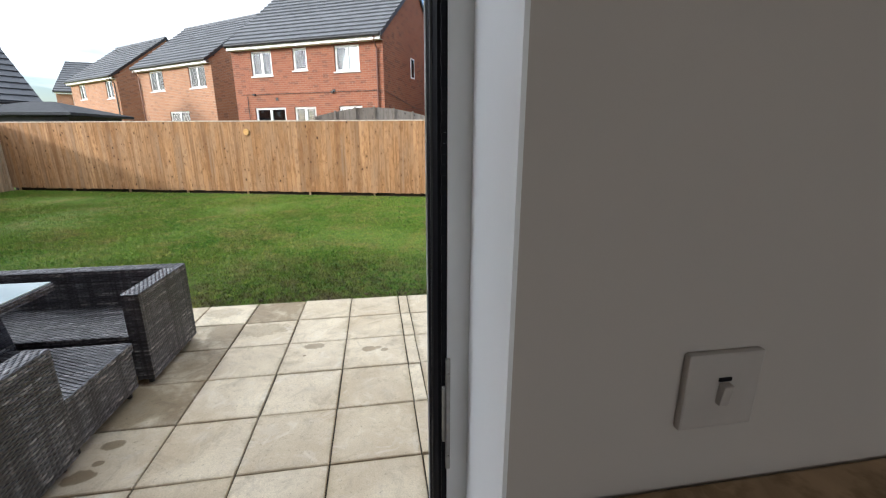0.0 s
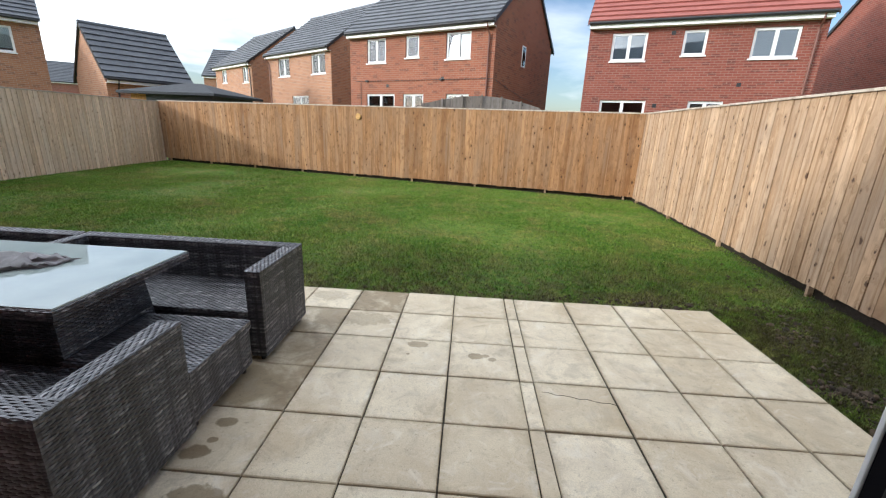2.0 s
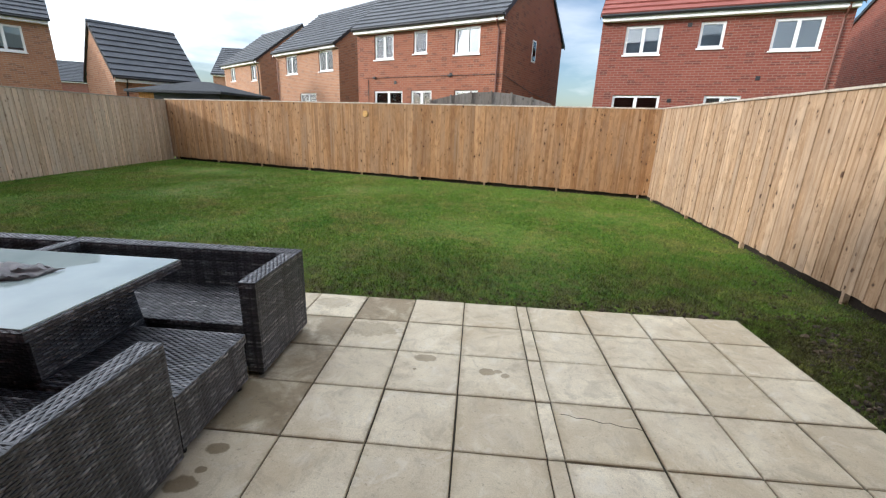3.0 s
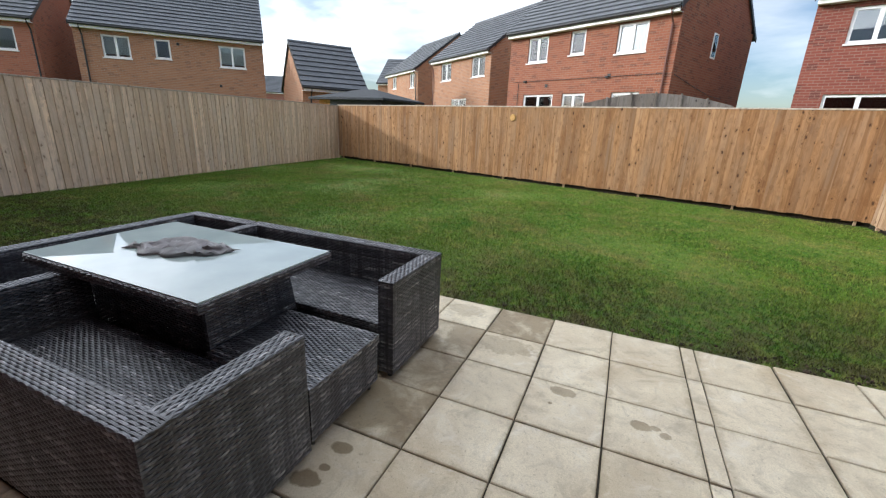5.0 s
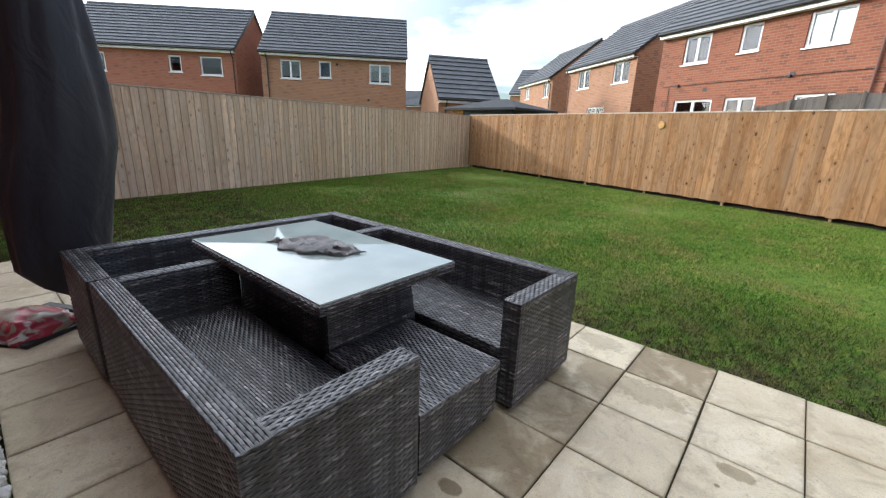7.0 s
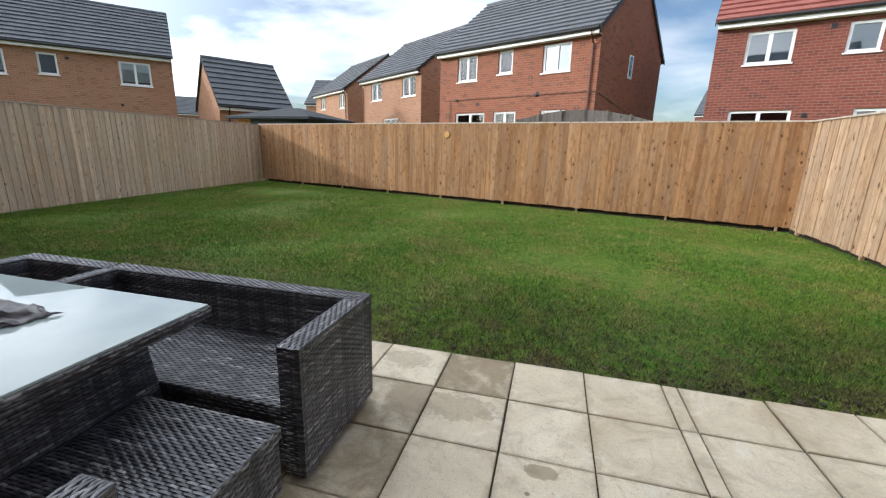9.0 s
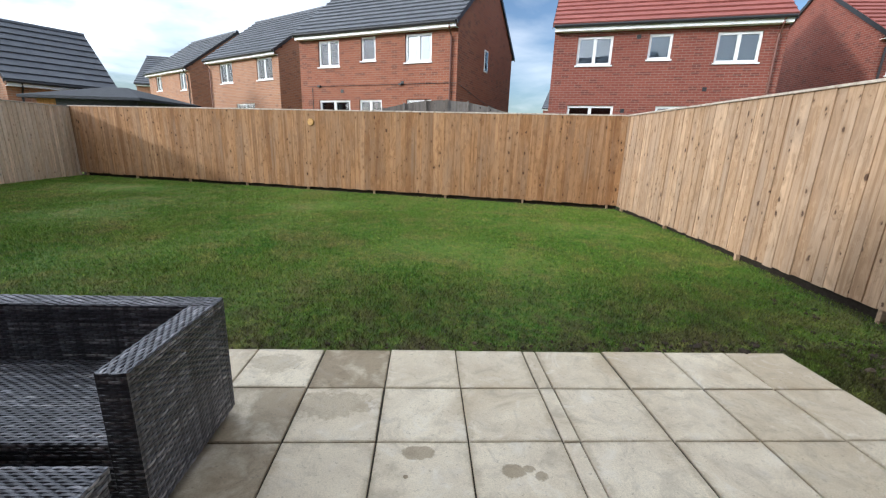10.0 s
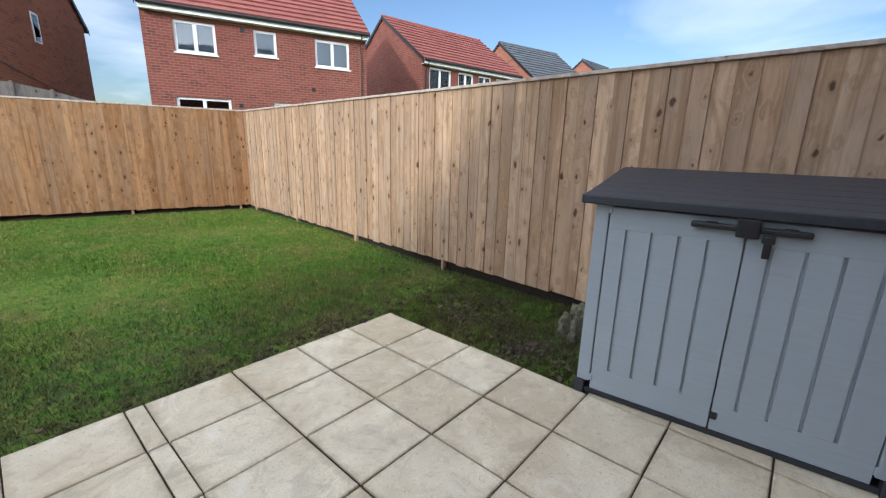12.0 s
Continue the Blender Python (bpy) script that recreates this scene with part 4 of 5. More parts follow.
tube(bm, [(0.62, -0.05, 2.2), (0.62, -0.05, 3.22)], 0.013, 6)
part("waste_pipe", bm, BLACK_PLASTIC, h1)


def dish(parent, y, z):
    """A satellite dish on a bracket on the gable wall at the far end of the front."""
    length = max(v.co.x for v in parent.children[0].data.vertices)
    bm = bmesh.new()
    tube(bm, [(length, y, z - 0.1), (length + 0.2, y, z - 0.1), (length + 0.25, y, z + 0.02)], 0.02, 6)
    arm = part("dish_bracket", bm, BLACK_PLASTIC, parent)
    bm = bmesh.new()
    bmesh.ops.create_uvsphere(bm, u_segments=16, v_segments=10, radius=0.5)
    bmesh.ops.delete(bm, geom=[v for v in bm.verts if v.co.z > -0.3], context="VERTS")
    bmesh.ops.transform(bm, matrix=pose(length + 0.3, y - 0.1, z + 0.05, -60, 0, 20) @ Matrix.Translation((0, 0, 0.4)) @ Matrix.Scale(0.75, 4), verts=bm.verts)
    bmesh.ops.solidify(bm, geom=bm.faces, thickness=0.01)
    part("dish", bm, plain_dish, arm, "grey satellite dish", smooth=True)


plain_dish = plain_mat("dish_grey", (0.25, 0.25, 0.26), 0.5)
dish(h7, 0.9, 3.3), dish(h8, 0.9, 3.5)

# summerhouse roof beyond the corner of the fence
hut = thing("summerhouse", pose(-10.75, 11.9, 0.0, 0, 0, -4), "dark and orange timber summerhouse with a dark felt roof", "summerhouse")
HUT_DARK = plain_mat("dark_painted_timber", (0.05, 0.06, 0.07), 0.7, var=0.3, scale=4)
FELT = plain_mat("roof_felt", (0.032, 0.036, 0.043), 0.85, var=0.3, scale=5, bump=0.3)
bm = bmesh.new()
box(bm, -1.55, -0.6, 0, -0.95, 1.9, 2.3)
part("wall", bm, ORANGE_WOOD, hut, "orange stained timber wall")
bm = bmesh.new()
box(bm, -0.949, -0.595, 0, 1.65, 1.9, 2.3)
part("front", bm, HUT_DARK, hut, "dark painted timber front")
bm = bmesh.new()
eave = [bm.verts.new(p) for p in ((-1.85, -0.9, 2.30), (1.95, -0.9, 2.30), (1.95, 2.2, 2.30), (-1.85, 2.2, 2.30))]
up = [bm.verts.new((v.co.x, v.co.y, 2.38)) for v in eave]
r1, r2 = bm.verts.new((-0.35, 0.65, 2.80)), bm.verts.new((0.40, 0.65, 2.80))
bm.faces.new(eave[::-1])
for k in range(4):
    bm.faces.new((eave[k], eave[(k + 1) % 4], up[(k + 1) % 4], up[k]))
bm.faces.new((up[0], up[1], r2, r1)), bm.faces.new((up[2], up[3], r1, r2)), bm.faces.new((up[1], up[2], r2)), bm.faces.new((up[3], up[0], r1))
part("roof", bm, FELT, hut, "dark felt hipped roof")

# arched grey fence panels beyond the garden
trellis = thing("arched_fence", pose(-1.5, 10.0, 0, 0, 0, 0), "weathered grey timber fence with an arched top", "fence")
for k in range(6):
    bm = bmesh.new()
    z0, z1 = (2.27 + 0.30 * math.sin(math.pi * s / 6) for s in (k, k + 1))
    prism(bm, [(k * 0.62 + 0.01, 0.2), (k * 0.62 + 0.61, 0.2), (k * 0.62 + 0.61, z1), (k * 0.62 + 0.01, z0)], 0, 0.03, "y")
    part("panel", bm, GREY_WOOD, trellis)
    bm = bmesh.new()
    box(bm, k * 0.62 - 0.03, -0.04, 0, k * 0.62 + 0.03, -0.001, z0 + 0.03, 0.005)
    part("post", bm, GREY_WOOD, trellis)

# ---- rattan garden furniture ----


def weave(bm, a, b, c, d, pitch=0.0135, step=0.0135):
    """A woven sheet on a four-cornered face (a, b, c, d anticlockwise from outside): strands from side a-d to side b-c, over and under."""
    uv = bm.loops.layers.uv.verify()
    a, b, c, d = Vector(a), Vector(b), Vector(c), Vector(d)
    n = (b - a).cross(d - a).normalized()
    wide = (b - a).length
    rows = max(2, round((d - a).length / pitch))
    cols = max(4, round(wide / step))
    steps = [(r, q) for r in range(rows) for q in (0.0, 0.14, 0.5, 0.86)] + [(rows, 0.0)]
    lines = []
    for r, q in steps:
        v = (r + q) / rows
        p0, p1 = a.lerp(d, v), b.lerp(c, v)
        line = []
        for k in range(cols + 1):
            lift = (0.0030, 0.0040, 0.0030, -0.0004)[(k + 2 * r) % 4] + (0.0010 if q == 0.5 else 0.0)
            if q == 0.0:
                lift = -0.0012
            if k in (0, cols) or (r + q) in (0, rows):
                lift = 0.0
            line.append(bm.verts.new(p0.lerp(p1, k / cols) + lift * n))
        lines.append(line)
    for (r, q), lo, hi in zip(steps, lines, lines[1:]):
        up = q + (0.14 if q in (0.0, 0.86) else 0.36) - 0.0001
        for k in range(cols):
            f = bm.faces.new((lo[k], lo[k + 1], hi[k + 1], hi[k]))
            for loop, t, w in zip(f.loops, (k, k + 1, k + 1, k), (q, q, up, up)):
                loop[uv].uv = (t, r + w)


def panel(name, parent, x0, y0, z0, x1, y1, z1, label=""):
    """A rattan panel: level strands on its walls, lengthwise strands on its top."""
    bm = bmesh.new()
    for p, q in (((x0, y0), (x1, y0)), ((x1, y0), (x1, y1)), ((x1, y1), (x0, y1)), ((x0, y1), (x0, y0))):
        weave(bm, (*p, z0), (*q, z0), (*q, z1), (*p, z1))
    if x1 - x0 > y1 - y0:
        weave(bm, (x0, y0, z1), (x1, y0, z1), (x1, y1, z1), (x0, y1, z1))
    else:
        weave(bm, (x1, y0, z1), (x1, y1, z1), (x0, y1, z1), (x0, y0, z1))
    bm.faces.new([bm.verts.new(p) for p in ((x0, y0, z0), (x0, y1, z0), (x1, y1, z0), (x1, y0, z0))])
    bmesh.ops.remove_doubles(bm, verts=bm.verts, dist=0.0003)
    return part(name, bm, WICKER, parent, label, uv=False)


def feet(parent, spots):
    for x, y in spots:
        bm = bmesh.new()
        bmesh.ops.create_cone(bm, cap_ends=True, segments=10, radius1=0.016, radius2=0.02, depth=0.05, matrix=pose(x, y, 0.025))
        part("foot", bm, BLACK_PLASTIC, parent, "black plastic foot")


FZ = 0.045


def sofa(m, length, label, left_arm=True):
    """A long seat: back along y = 0.68, arm at the end x = length, open to the front."""
    ob = thing("rattan_sofa", m, label, "sofa", "rattan garden set")
    panel("backrest", ob, 0, 0.575, FZ, length, 0.68, 0.65)
    panel("armrest", ob, length - 0.105, 0, FZ, length, 0.5745, 0.65)
    if left_arm:
        panel("armrest", ob, 0, 0.03, FZ, 0.085, 0.5745, 0.65)
    panel("seat", ob, 0.0855, 0.015, 0.30, length - 0.1055, 0.574, 0.36)
    panel("apron", ob, 0.0855, 0.02, FZ + 0.02, length - 0.1055, 0.05, 0.2995)
    feet(ob, [(0.05, 0.05), (length - 0.05, 0.05), (0.05, 0.63), (length - 0.05, 0.63)])
    return ob


sofa(pose(-2.99, -1.36, 0), 1.765, "dark grey-brown rattan sofa with bare seat by the lawn")
mirror_b = thing("rattan_sofa", pose(-2.99, -2.745, 0), "dark grey-brown rattan sofa with bare seat near the house", "sofa", "rattan garden set")
panel("backrest", mirror_b, 0, 0, FZ, 1.735, 0.105, 0.65)
panel("armrest", mirror_b, 1.63, 0.1055, FZ, 1.735, 0.685, 0.65)
panel("armrest", mirror_b, 0, 0.1055, FZ, 0.085, 0.72, 0.65)
panel("seat", mirror_b, 0.0855, 0.106, 0.30, 1.6295, 0.67, 0.36)
panel("apron", mirror_b, 0.0855, 0.63, FZ + 0.02, 1.6295, 0.66, 0.2995)
feet(mirror_b, [(0.05, 0.05), (1.685, 0.05), (0.05, 0.63), (1.685, 0.635)])

end_sofa = thing("rattan_sofa", pose(-3.772, -2.757, 0), "dark rattan corner sofa closing the end of the set", "sofa", "rattan garden set")
panel("backrest", end_sofa, 0, 0.1055, FZ, 0.105, 1.96, 0.65)
panel("side_panel", end_sofa, 0, 0, FZ, 0.755, 0.105, 0.65)
panel("side_panel", end_sofa, 0, 1.9605, FZ, 0.755, 2.065, 0.65)
panel("seat", end_sofa, 0.1055, 0.106, 0.30, 0.74, 1.96, 0.36)
panel("apron", end_sofa, 0.70, 0.106, FZ + 0.02, 0.735, 1.96, 0.2995)
feet(end_sofa, [(0.05, 0.05), (0.70, 0.05), (0.05, 2.0), (0.70, 2.0)])

ottoman = thing("rattan_ottoman", pose(-1.95, -2.035, 0), "low dark rattan footstool between the sofas", "footstool", "rattan garden set")
panel("top", ottoman, 0, 0, 0.30, 0.68, 0.59, 0.355)
panel("body", ottoman, 0.008, 0.008, FZ + 0.01, 0.672, 0.582, 0.2995)
feet(ottoman, [(0.05, 0.05), (0.63, 0.05), (0.05, 0.54), (0.63, 0.54)])

# table with a glass top
table = thing("garden_table", pose(-2.56, -1.67, 0), "rattan dining table with a pale glossy glass top", "table", "rattan garden set")
bm = bmesh.new()
lo = [(-0.45, -0.335), (0.62, -0.335), (0.62, 0.335), (-0.45, 0.335)]
hi = [(-0.45, -0.30), (0.55, -0.30), (0.55, 0.30), (-0.45, 0.30)]
vl = [bm.verts.new((x, y, 0.02)) for x, y in lo]
vh = [bm.verts.new((x, y, 0.64)) for x, y in hi]
bm.faces.new(vl[::-1]), bm.faces.new(vh)
for k in range(4):
    bm.faces.new((vl[k], vl[(k + 1) % 4], vh[(k + 1) % 4], vh[k]))
bmesh.ops.bevel(bm, geom=bm.edges[:], offset=0.012, segments=2, affect="EDGES")
pedestal = part("pedestal", bm, RATTAN_CORE, table)
bm = bmesh.new()
for k in range(4):
    (ax, ay), (bx, by), (cx, cy), (dx, dy) = lo[k], lo[(k + 1) % 4], hi[(k + 1) % 4], hi[k]
    weave(bm, (ax, ay, 0.02), (bx, by, 0.02), (cx, cy, 0.64), (dx, dy, 0.64))
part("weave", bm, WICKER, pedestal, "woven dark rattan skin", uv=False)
panel("top_frame", table, -0.765, -0.475, 0.652, 0.765, 0.475, 0.70)
tg = Mat("table_glass", 0.03, spec=0.5)
tg.p.inputs["IOR"].default_value = 1.5
tgo = tg.coord("Object")
tg.color(tg.mix(tg.ramp(tg.noise(tgo, 3.0, 4), [(0.35, 0.0), (0.7, 1.0)]), (0.42, 0.485, 0.455), (0.345, 0.41, 0.39)))
tg.rough(tg.math("MULTIPLY_ADD", tg.noise(tgo, 9.0, 4), 0.03, 0.0))
TABLE_GLASS = tg.m
bm = bmesh.new()
box(bm, -0.758, -0.468, 0.7005, 0.758, 0.468, 0.712, 0.003)
part("glass_top", bm, TABLE_GLASS, table, "pale glass top mirroring the sky")

# folded plastic cover lying on the table
bm = bmesh.new()
nx, ny = 40, 24
cv = {}
for i in range(nx + 1):
    for j in range(ny + 1):
        u, v = i / nx * 2 - 1, j / ny * 2 - 1
        r = 1 - max(abs(u) ** 3, abs(v) ** 3)
        ridge_n = noise.ridged_multi_fractal(Vector((u * 3.0 + v, v * 1.7, 1.7)), 0.8, 2.1, 5, 0.9, 1.8)
        h = 0.006 + r ** 0.5 * (0.030 + 0.042 * (ridge_n - 0.7))
        ang_n = 0.10 * noise.noise(Vector((u * 2, v * 2, 5)))
        cv[i, j] = bm.verts.new((0.34 * u * (1 + 0.14 * noise.noise(Vector((v * 2.2, 3, 1)))) + 0.06 * v, 0.145 * v * (1 - 0.35 * u * u + 0.3 * noise.noise(Vector((u * 3, 1, 1)))) + ang_n, max(h, 0.004)))
for i in range(nx):
    for j in range(ny):
        bm.faces.new((cv[i, j], cv[i + 1, j], cv[i + 1, j + 1], cv[i, j + 1]))
bmesh.ops.solidify(bm, geom=bm.faces[:], thickness=0.003)
COVER_GREY = plain_mat("grey_plastic_cover", (0.66, 0.63, 0.63), 0.30, var=0.72, scale=4, bump=0.4)
cover = part("folded_cover", bm, COVER_GREY, smooth=True)
cover.matrix_world = pose(-2.6, -1.65, 0.7135, 0, 0, 14) @ Matrix.Diagonal((0.90, 1.0, 0.75, 1))
tagged(cover, "crumpled grey plastic cover lying on the glass table", "cover")

# ---- covered parasol ----
parasol = thing("covered_parasol", pose(-4.13, -2.62, 0), "tall closed parasol in a black fabric cover", "parasol")
CLOTH = Mat("black_cover_cloth", 0.55, spec=0.35)
cco = CLOTH.coord("Object")
cn = CLOTH.noise(CLOTH.map(cco, (5, 5, 1.6)), 1.0, 4)
CLOTH.color(CLOTH.mix(cn, (0.022, 0.024, 0.030), (0.044, 0.048, 0.058)))
CLOTH.bump(CLOTH.noise(CLOTH.map(cco, (5, 5, 3.2)), 1.0, 3, 0.5, 0.8), 0.5, 0.05)
bm = bmesh.new()
# height, half width, sideways drift
prof = [(0.20, 0.05, -0.01), (0.32, 0.155, -0.08), (0.45, 0.25, -0.09), (0.60, 0.272, -0.07), (0.96, 0.30, -0.02), (1.30, 0.295, 0.045), (1.70, 0.26, 0.07), (2.10, 0.21, 0.08), (2.50, 0.14, 0.08), (2.66, 0.08, 0.08), (2.72, 0.02, 0.08)]
zs = np.linspace(0.20, 2.72, 60)
rr = np.interp(zs, [p[0] for p in prof], [p[1] for p in prof])
drift = np.interp(zs, [p[0] for p in prof], [p[2] for p in prof])
cloth_rings = []
for z, r, dr in zip(zs, rr, drift):
    ring = []
    for k in range(48):
        a = k * math.tau / 48
        fold = 0.05 * math.sin(3 * a + 1.2 * z) + 0.03 * math.sin(9 * a - 2.0 * z) + 0.13 * noise.noise(Vector((math.cos(a) * 1.5, math.sin(a) * 1.5, z * 1.3)))
        q = r * (1 + fold)
        ring.append(bm.verts.new((0.8 * q * math.cos(a), q * math.sin(a) + dr, z)))
    cloth_rings.append(ring)
for q, s in zip(cloth_rings, cloth_rings[1:]):
    for k in range(48):
        bm.faces.new((q[k], q[(k + 1) % 48], s[(k + 1) % 48], s[k]))
bm.faces.new(cloth_rings[0][::-1]), bm.faces.new(cloth_rings[-1])
part("cloth_cover", bm, CLOTH.m, parasol, "creased black fabric cover", smooth=True)
bm = bmesh.new()
tube(bm, [(0, 0, 0.03), (0, 0, 0.4)], 0.035, 12)
part("pole", bm, BLACK_PLASTIC, parasol)
for ang in (0, 90):
    bm = bmesh.new()
    box(bm, -0.46, -0.03, 0.002 + 0.0005 * ang, 0.46, 0.03, 0.03 + 0.0005 * ang, 0.004, Matrix.Rotation(radians(ang - 62), 4, "Z"))
    part("base_bar", bm, BLACK_PLASTIC, parasol, "black steel base bar")

# plastic sack beside the parasol
bm = bmesh.new()
bmesh.ops.create_icosphere(bm, subdivisions=4, radius=1)
for v in bm.verts:
    n = noise.fractal(v.co * 1.8, 0.8, 2.2, 4)
    s = Vector((0.27, 0.20, 0.13))
    c = Vector([math.copysign(abs(k) ** 0.7, k) for k in v.co])
    v.co = Vector((c.x * s.x, c.y * s.y, max(-0.02, c.z * s.z) + 0.02)) * (1 + 0.16 * n + 0.30 * (noise.ridged_multi_fractal(v.co * 2.2, 0.9, 2.1, 4, 0.9, 1.6) - 0.8) * 0.4)
    v.co.z = max(v.co.z, 0.0)
sm = Mat("printed_sack", 0.3)
so = sm.coord("Object")
sp = sm.noise(sm.map(so, (4, 4, 6)), 1.0, 3, 0.5, 0.6)
sm.color(sm.ramp(sp, [(0.40, (0.30, 0.23, 0.17)), (0.47, (0.34, 0.27, 0.21)), (0.49, (0.36, 0.03, 0.055)), (0.60, (0.42, 0.04, 0.075)), (0.63, (0.70, 0.68, 0.66))]))
sack = part("plastic_sack", bm, sm.m, smooth=True)
sack.matrix_world = pose(-4.22, -2.97, 0.0, 0, 0, 25)
tagged(sack, "crumpled red and white plastic sack by the parasol", "sack")

# ---- storage box ----
SHED_GREY = Mat("grey_moulded_plastic", 0.5, spec=0.4)
sg = SHED_GREY.coord("Object")
gr = SHED_GREY.noise(SHED_GREY.map(sg, (3, 3, 45)), 1.0, 4, 0.6, 0.8)
SHED_GREY.color(SHED_GREY.mix(gr, (0.29, 0.337, 0.368), (0.355, 0.402, 0.435)))
SHED_GREY.bump(gr, 0.25, 0.003)
SHED_GREY = SHED_GREY.m
LID_DARK = Mat("dark_moulded_plastic", 0.45, spec=0.45)
ld = LID_DARK.coord("Object")
lg = LID_DARK.noise(LID_DARK.map(ld, (50, 3, 3)), 1.0, 4, 0.6, 0.8)
LID_DARK.color(LID_DARK.mix(lg, (0.020, 0.023, 0.030), (0.040, 0.045, 0.056)))
LID_DARK.bump(lg, 0.3, 0.003)
LID_DARK = LID_DARK.m
W, D, H = 1.40, 0.78, 1.175
# local x runs along the front (away from the lawn), local y into the box
store = thing("storage_box", pose(2.425, -1.745, 0.0, 0, 0, -84.5), "grey plastic garden storage box with a dark lid", "storage box")
bm = bmesh.new()
box(bm, 0.004, 0.014, 0, W - 0.004, D - 0.002, 0.036, 0.006)
part("base", bm, LID_DARK, store, "dark plastic base")
for x in (-0.012, W - 0.048):
    bm = bmesh.new()
    box(bm, x, -0.012, 0.0, x + 0.06, 0.05, 0.085, 0.01)
    part("corner_foot", bm, LID_DARK, store, "black plastic corner foot")
bm = bmesh.new()
box(bm, 0, 0.03, 0.0365, 0.03, D, H, 0.006), box(bm, W - 0.03, 0.03, 0.0365, W, D, H, 0.006)
box(bm, 0.03, D - 0.03, 0.0365, W - 0.03, D, H, 0.006)
part("body", bm, SHED_GREY, store)
for x in (0, W - 0.075):
    bm = bmesh.new()
    box(bm, x, 0.0, 0.0855, x + 0.075, 0.0295, H, 0.008)
    part("corner_post", bm, SHED_GREY, store)
for k in range(2):
    x0 = 0.079 + k * 0.6225
    x1 = x0 + 0.6195
    bm = bmesh.new()
    box(bm, x0, 0.020, 0.042, x1, 0.028, H - 0.01, 0.002)
    leaf = part("door", bm, SHED_GREY, store, "grey ribbed plastic door")
    # raised panels leave upright grooves between them
    cuts = [x0 + 0.10 + i * 0.1255 for i in range(4)]
    edges = [x0 + 0.003] + [c for cc in cuts for c in (cc - 0.0075, cc + 0.0075)] + [x1 - 0.003]
    for i in range(0, len(edges), 2):
        bm = bmesh.new()
        box(bm, edges[i], 0.0, 0.19, edges[i + 1], 0.0201, H - 0.13, 0.002)
        part("door_panel", bm, SHED_GREY, leaf)
    for z0, z1 in ((0.045, 0.1905), (H - 0.1305, H - 0.013)):
        bm = bmesh.new()
        box(bm, x0 + 0.003, 0.0005, z0, x1 - 0.003, 0.0201, z1, 0.003)
        part("door_rail", bm, SHED_GREY, leaf)
bm = bmesh.new()
box(bm, 0.47, -0.045, H - 0.066, 0.93, -0.02, H - 0.036, 0.01)
box(bm, 0.53, -0.02, H - 0.066, 0.58, 0.004, H - 0.034, 0.004), box(bm, 0.83, -0.02, H - 0.066, 0.88, 0.004, H - 0.034, 0.004)
bar = part("handle_bar", bm, BLACK_PLASTIC, store, "black plastic handle bar")
bm = bmesh.new()
box(bm, 0.655, -0.06, H - 0.09, 0.745, -0.046, H + 0.0, 0.008)
part("latch", bm, BLACK_PLASTIC, bar)
bm = bmesh.new()
box(bm, 0.765, -0.058, H - 0.175, 0.795, -0.046, H - 0.06, 0.006)
box(bm, 0.755, -0.062, H - 0.105, 0.805, -0.045, H - 0.07, 0.006)
part("latch_tongue", bm, BLACK_PLASTIC, bar)
bm = bmesh.new()
box(bm, 0.70, -0.006, 0.11, 0.73, 0.004, 0.15, 0.003)
part("lower_catch", bm, BLACK_PLASTIC, store)
for x in (0.072, W - 0.084):
    for z in (0.10, H - 0.05):
        bm = bmesh.new()
        box(bm, x, -0.006, z, x + 0.02, 0.004, z + 0.04, 0.003)
        part("door_hinge", bm, SHED_GREY, store)
nlid = 7
for i in range(nlid):
    bm = bmesh.new()
    a, b = i / nlid, (i + 1) / nlid
    y0, y1 = -0.06 + a * (D + 0.10), -0.06 + b * (D + 0.10) - 0.013
    z0, z1 = H + 0.045 + 0.13 * a, H + 0.045 + 0.13 * b
    prism(bm, [(y0, H + 0.015), (y1, H + 0.015), (y1, z1), (y0, z0)], -0.055, W + 0.055, "x")
    part("lid_plank", bm, LID_DARK, store, "dark plank-moulded sloping lid")
for i in range(nlid - 1):
    bm = bmesh.new()
    b = (i + 1) / nlid
    y1 = -0.06 + b * (D + 0.10)
    prism(bm, [(y1 - 0.0132, H + 0.015), (y1 + 0.0002, H + 0.015), (y1 + 0.0002, H + 0.022 + 0.13 * b), (y1 - 0.0132, H + 0.022 + 0.13 * b)], -0.05, W + 0.05, "x")
    part("lid_groove", bm, LID_DARK, store)
bm = bmesh.new()
box(bm, -0.062, -0.068, H + 0.002, W + 0.062, -0.055, H + 0.052, 0.008)
box(bm, -0.064, -0.055, H + 0.002, -0.05, D + 0.04, H + 0.05, 0.006), box(bm, W + 0.05, -0.055, H + 0.002, W + 0.064, D + 0.04, H + 0.05, 0.006)
part("lid_rim", bm, LID_DARK, store)

# lump of pale stone by the box
bm = bmesh.new()
bmesh.ops.create_icosphere(bm, subdivisions=4, radius=0.12)
for v in bm.verts:
    v.co *= 0.9 + 0.55 * noise.fractal(v.co * 12, 0.7, 2.2, 5)
    v.co = Vector((v.co.x * 0.55, v.co.y * 0.8, max(v.co.z * 1.6, -0.12)))
ROCK = plain_mat("pale_stone", (0.21, 0.195, 0.125), 0.95, var=0.75, scale=28, bump=0.9)
rock = part("stone_lump", bm, ROCK)
rock.matrix_world = pose(3.04, -1.45, 0.12, 0, 0, 40)
tagged(rock, "rough lump of mossy pale stone on the soil", "stone")

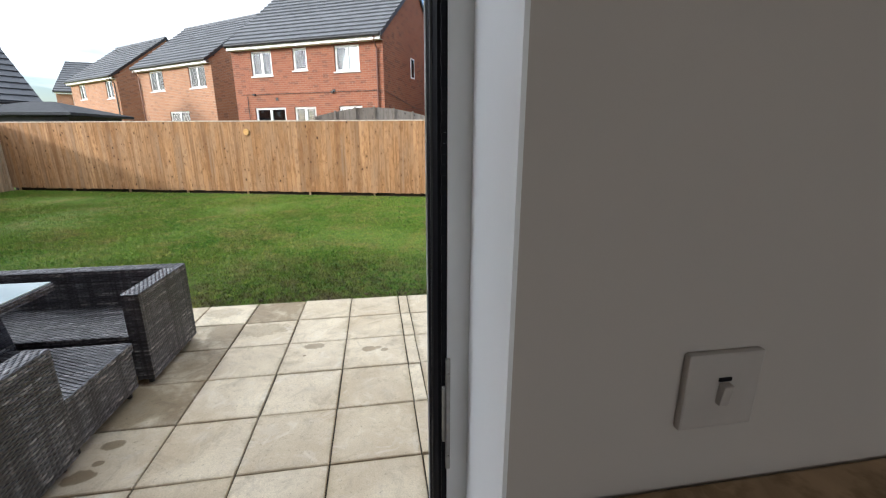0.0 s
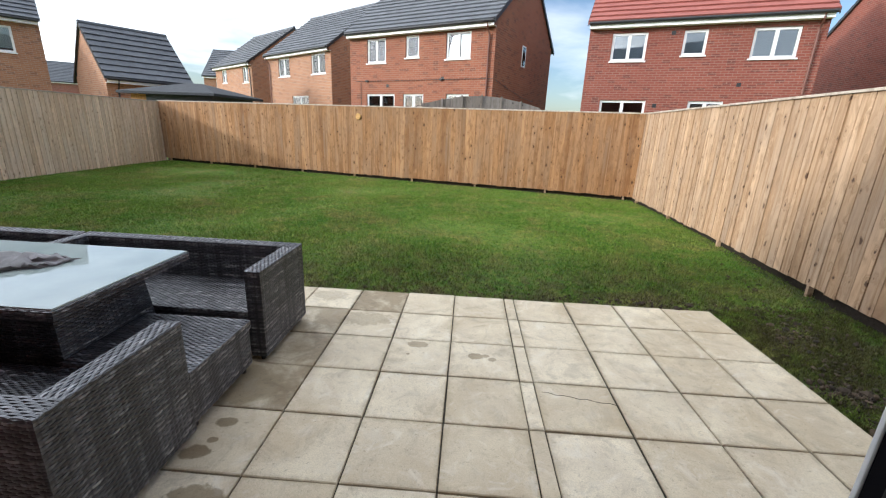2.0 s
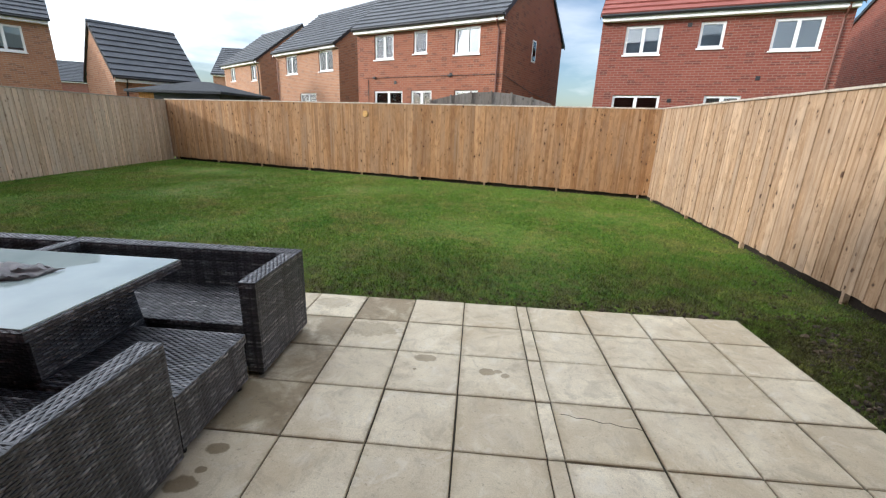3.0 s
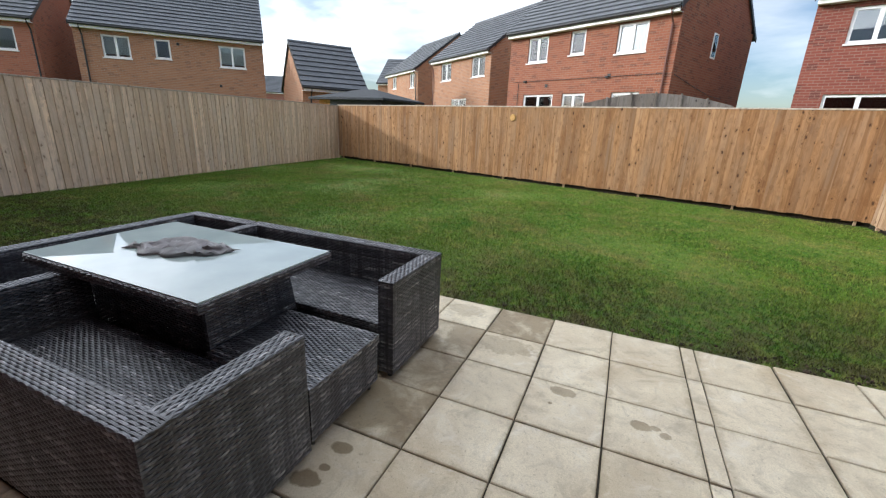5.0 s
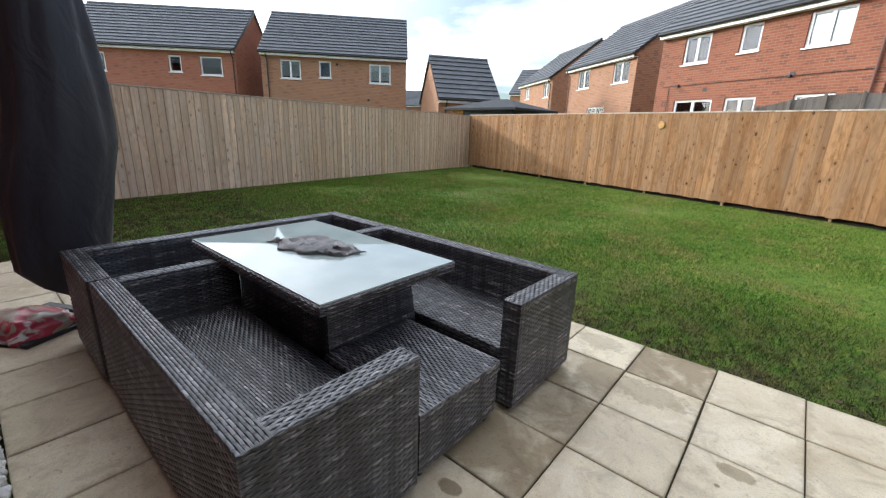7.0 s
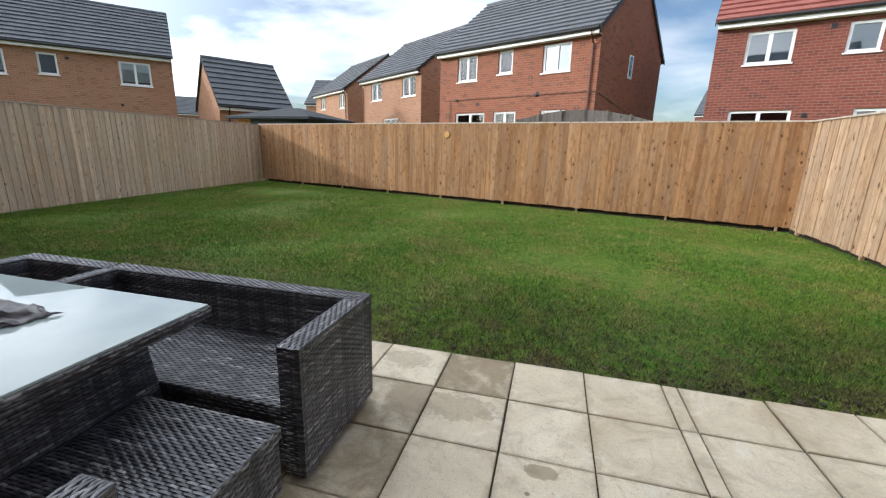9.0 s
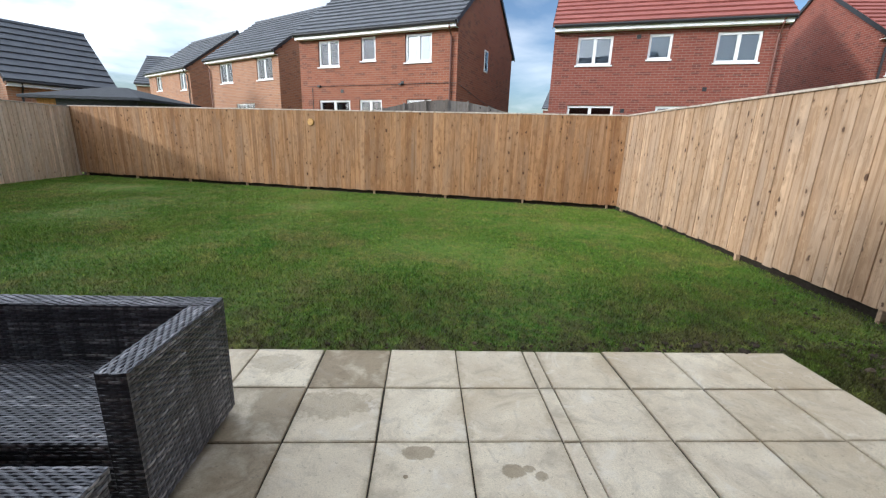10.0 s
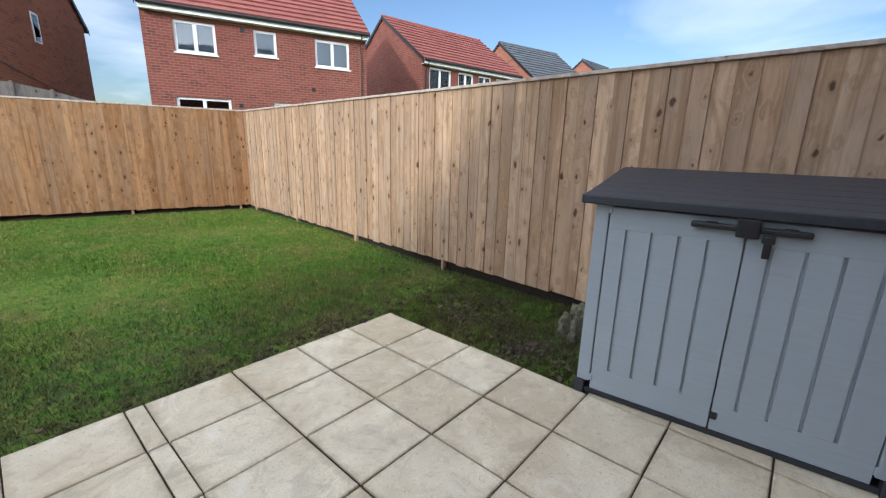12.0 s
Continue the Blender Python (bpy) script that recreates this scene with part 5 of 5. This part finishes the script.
# clods of bare soil on the worn ground beside the slabs
rngc = np.random.default_rng(21)
bm = bmesh.new()
bmesh.ops.create_icosphere(bm, subdivisions=1, radius=1)
clod_v = np.array([v.co[:] for v in bm.verts])
clod_f = np.array([[v.index for v in f.verts] for f in bm.faces])
bm.free()
spots = [(cx + rngc.normal(0, sx), cy + rngc.normal(0, sy)) for cx, cy, sx, sy, n in
         ((2.78, -0.75, 0.14, 0.35, 420), (3.05, -0.25, 0.16, 0.22, 380), (2.62, -1.35, 0.10, 0.25, 360), (3.2, 0.9, 0.10, 0.5, 90), (1.9, 0.10, 0.45, 0.05, 150), (0.6, 0.06, 0.9, 0.035, 100)) for _ in range(n)]
spots = [(px, py) for px, py in spots if (py > 0.012 or px > 2.45) and px < 3.5]
cc = np.array([(px, py, ground_z(px, py)) for px, py in spots])
cs = rngc.gamma(2.0, 0.0042, (len(cc), 1, 1)) * rngc.uniform(0.6, 1.3, (len(cc), 1, 3)) + 0.003
cvx = cc[:, None, :] + clod_v[None] * cs * rngc.uniform(0.7, 1.25, (len(cc), len(clod_v), 1))
cfx = (clod_f[None] + (np.arange(len(cc)) * len(clod_v))[:, None, None]).reshape(-1, 3)
data = bpy.data.meshes.new("soil_clods")
data.from_pydata(cvx.reshape(-1, 3).tolist(), [], cfx.tolist())
cm = Mat("clod_soil", 0.95)
cm.color(cm.ramp(cm.island(), [(0.0, (0.020, 0.014, 0.009)), (0.6, (0.055, 0.038, 0.024)), (1.0, (0.115, 0.082, 0.052))]))
data.materials.append(cm.m)
tagged(new("soil_clods", data), "loose brown clods of bare soil on the worn turf", "soil", kind="stuff")

# ---- gravel strip and hose by the house wall ----
rngp = np.random.default_rng(9)
bm = bmesh.new()
bmesh.ops.create_icosphere(bm, subdivisions=1, radius=1)
ico_v = np.array([v.co[:] for v in bm.verts])
ico_f = np.array([[v.index for v in f.verts] for f in bm.faces])
bm.free()
npeb = 4200
pc = np.stack([rngp.uniform(-6.3, -0.6, npeb), rngp.uniform(-3.325, -3.195, npeb), rngp.uniform(-0.035, 0.012, npeb)], 1)
ps = rngp.uniform(0.010, 0.021, (npeb, 1, 1)) * rngp.uniform(0.65, 1.15, (npeb, 1, 3))
pv = pc[:, None, :] + ico_v[None] * ps * rngp.uniform(0.85, 1.15, (npeb, len(ico_v), 1))
pf = (ico_f[None] + (np.arange(npeb) * len(ico_v))[:, None, None]).reshape(-1, 3)
data = bpy.data.meshes.new("gravel")
data.from_pydata(pv.reshape(-1, 3).tolist(), [], pf.tolist())
gm = Mat("white_pebbles", 0.7)
gm.color(gm.ramp(gm.island(), [(0.0, (0.62, 0.62, 0.55)), (0.15, (0.80, 0.80, 0.77)), (1.0, (0.90, 0.90, 0.88))]))
data.materials.append(gm.m)
tagged(new("gravel", data), "strip of white pebbles along the house wall", "gravel", kind="stuff")

hose_set = thing("garden_hose", pose(-2.2, -3.325, 0), "grey garden hose with yellow connectors hanging from a wall tap", "hose")
HOSE = plain_mat("grey_hose", (0.30, 0.30, 0.33), 0.4, var=0.15, scale=20)
YELLOW = plain_mat("yellow_plastic", (0.75, 0.36, 0.02), 0.4, var=0.15, scale=20)
bm = bmesh.new()
loop = [(0.0, 0.075, 0.84), (0.0, 0.105, 0.80), (0.0, 0.132, 0.72), (0.0, 0.142, 0.62), (0.0, 0.138, 0.52), (0.0, 0.118, 0.42), (0.0, 0.085, 0.365), (0.0, 0.04, 0.34), (0.0, 0.018, 0.36)]
tube(bm, loop, 0.011, 10)
part("hose", bm, HOSE, hose_set, smooth=True)
for z0, z1, y in ((0.84, 0.92, 0.068), (0.56, 0.66, 0.085)):
    bm = bmesh.new()
    tube(bm, [(0, y, z0), (0, y, z0 + 0.02), (0, y, z1 - 0.02), (0, y, z1)], 0.019, 12)
    part("connector", bm, YELLOW, hose_set, "yellow hose connector")
bm = bmesh.new()
tube(bm, [(0, 0.0, 0.945), (0, 0.06, 0.945), (0, 0.072, 0.93), (0, 0.07, 0.9)], 0.014, 10)
tube(bm, [(0, 0.0, 0.61), (0, 0.08, 0.61)], 0.012, 8)
part("tap", bm, STEEL, hose_set, "metal wall tap")

# ---- paving ----
P = 0.455
patio = thing("patio", pose(0, 0, 0), "patio of square buff concrete slabs with dark joints", "patio", kind="structure")
bm = bmesh.new()
box(bm, -6.36, -3.18, -0.09, 2.42, -0.01, -0.016)
box(bm, 2.42, -3.63, -0.09, 3.27, -1.80, -0.0165)
part("bedding", bm, JOINT, patio, "dark sandy joints")


def slab_mesh(w, d):
    bm = bmesh.new()
    box(bm, -w / 2, -d / 2, -0.035, w / 2, d / 2, 0)
    bmesh.ops.bevel(bm, geom=[e for e in bm.edges if e.verts[0].co.z > -0.01 and e.verts[1].co.z > -0.01], offset=0.005, segments=1, affect="EDGES")
    return mesh_of("slab", bm, PAVING)


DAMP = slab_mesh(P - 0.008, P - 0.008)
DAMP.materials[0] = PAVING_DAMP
FULL = [slab_mesh(P - 0.008 - 0.0015 * k, P - 0.008 - 0.001 * k) for k in range(3)]
STRIP = slab_mesh(0.083, P - 0.012)
EDGE_L, EDGE_R = slab_mesh(0.466, P - 0.009), slab_mesh(0.472, P - 0.009)
cols = [(-14 + i + 0.5) * P for i in range(14)] + [0.2385, 0.807] + [1.05 + (0.46 * (k + 0.5)) for k in range(3)]


def lay(meshes, x, y, extra=0.0):
    o = new("slab", meshes)
    o.parent = patio
    o.location = (x + rng.uniform(-0.002, 0.002), y + rng.uniform(-0.002, 0.002), rng.uniform(-0.003, 0.002) + extra)
    o.rotation_euler = (radians(rng.uniform(-0.25, 0.25)), radians(rng.uniform(-0.25, 0.25)), radians(rng.uniform(-0.3, 0.3)))


for r in range(7):
    for i, x in enumerate(cols):
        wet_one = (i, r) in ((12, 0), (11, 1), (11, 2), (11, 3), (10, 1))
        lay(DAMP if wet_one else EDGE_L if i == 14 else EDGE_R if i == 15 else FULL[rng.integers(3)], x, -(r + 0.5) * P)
    lay(STRIP, 0.521, -(r + 0.5) * P)
for r in range(4, 8):
    for k in range(2):
        lay(FULL[0], 2.43 + (k + 0.5) * P, -(r + 0.5) * P)

# hairline crack across one slab
bm = bmesh.new()
tube(bm, [(0.60 + 0.045 * k, -1.47 - 0.008 * k + 0.008 * math.sin(2.3 * k), 0.0005) for k in range(11)], 0.0022, 4)
part("crack", bm, JOINT, patio, "dark hairline crack")
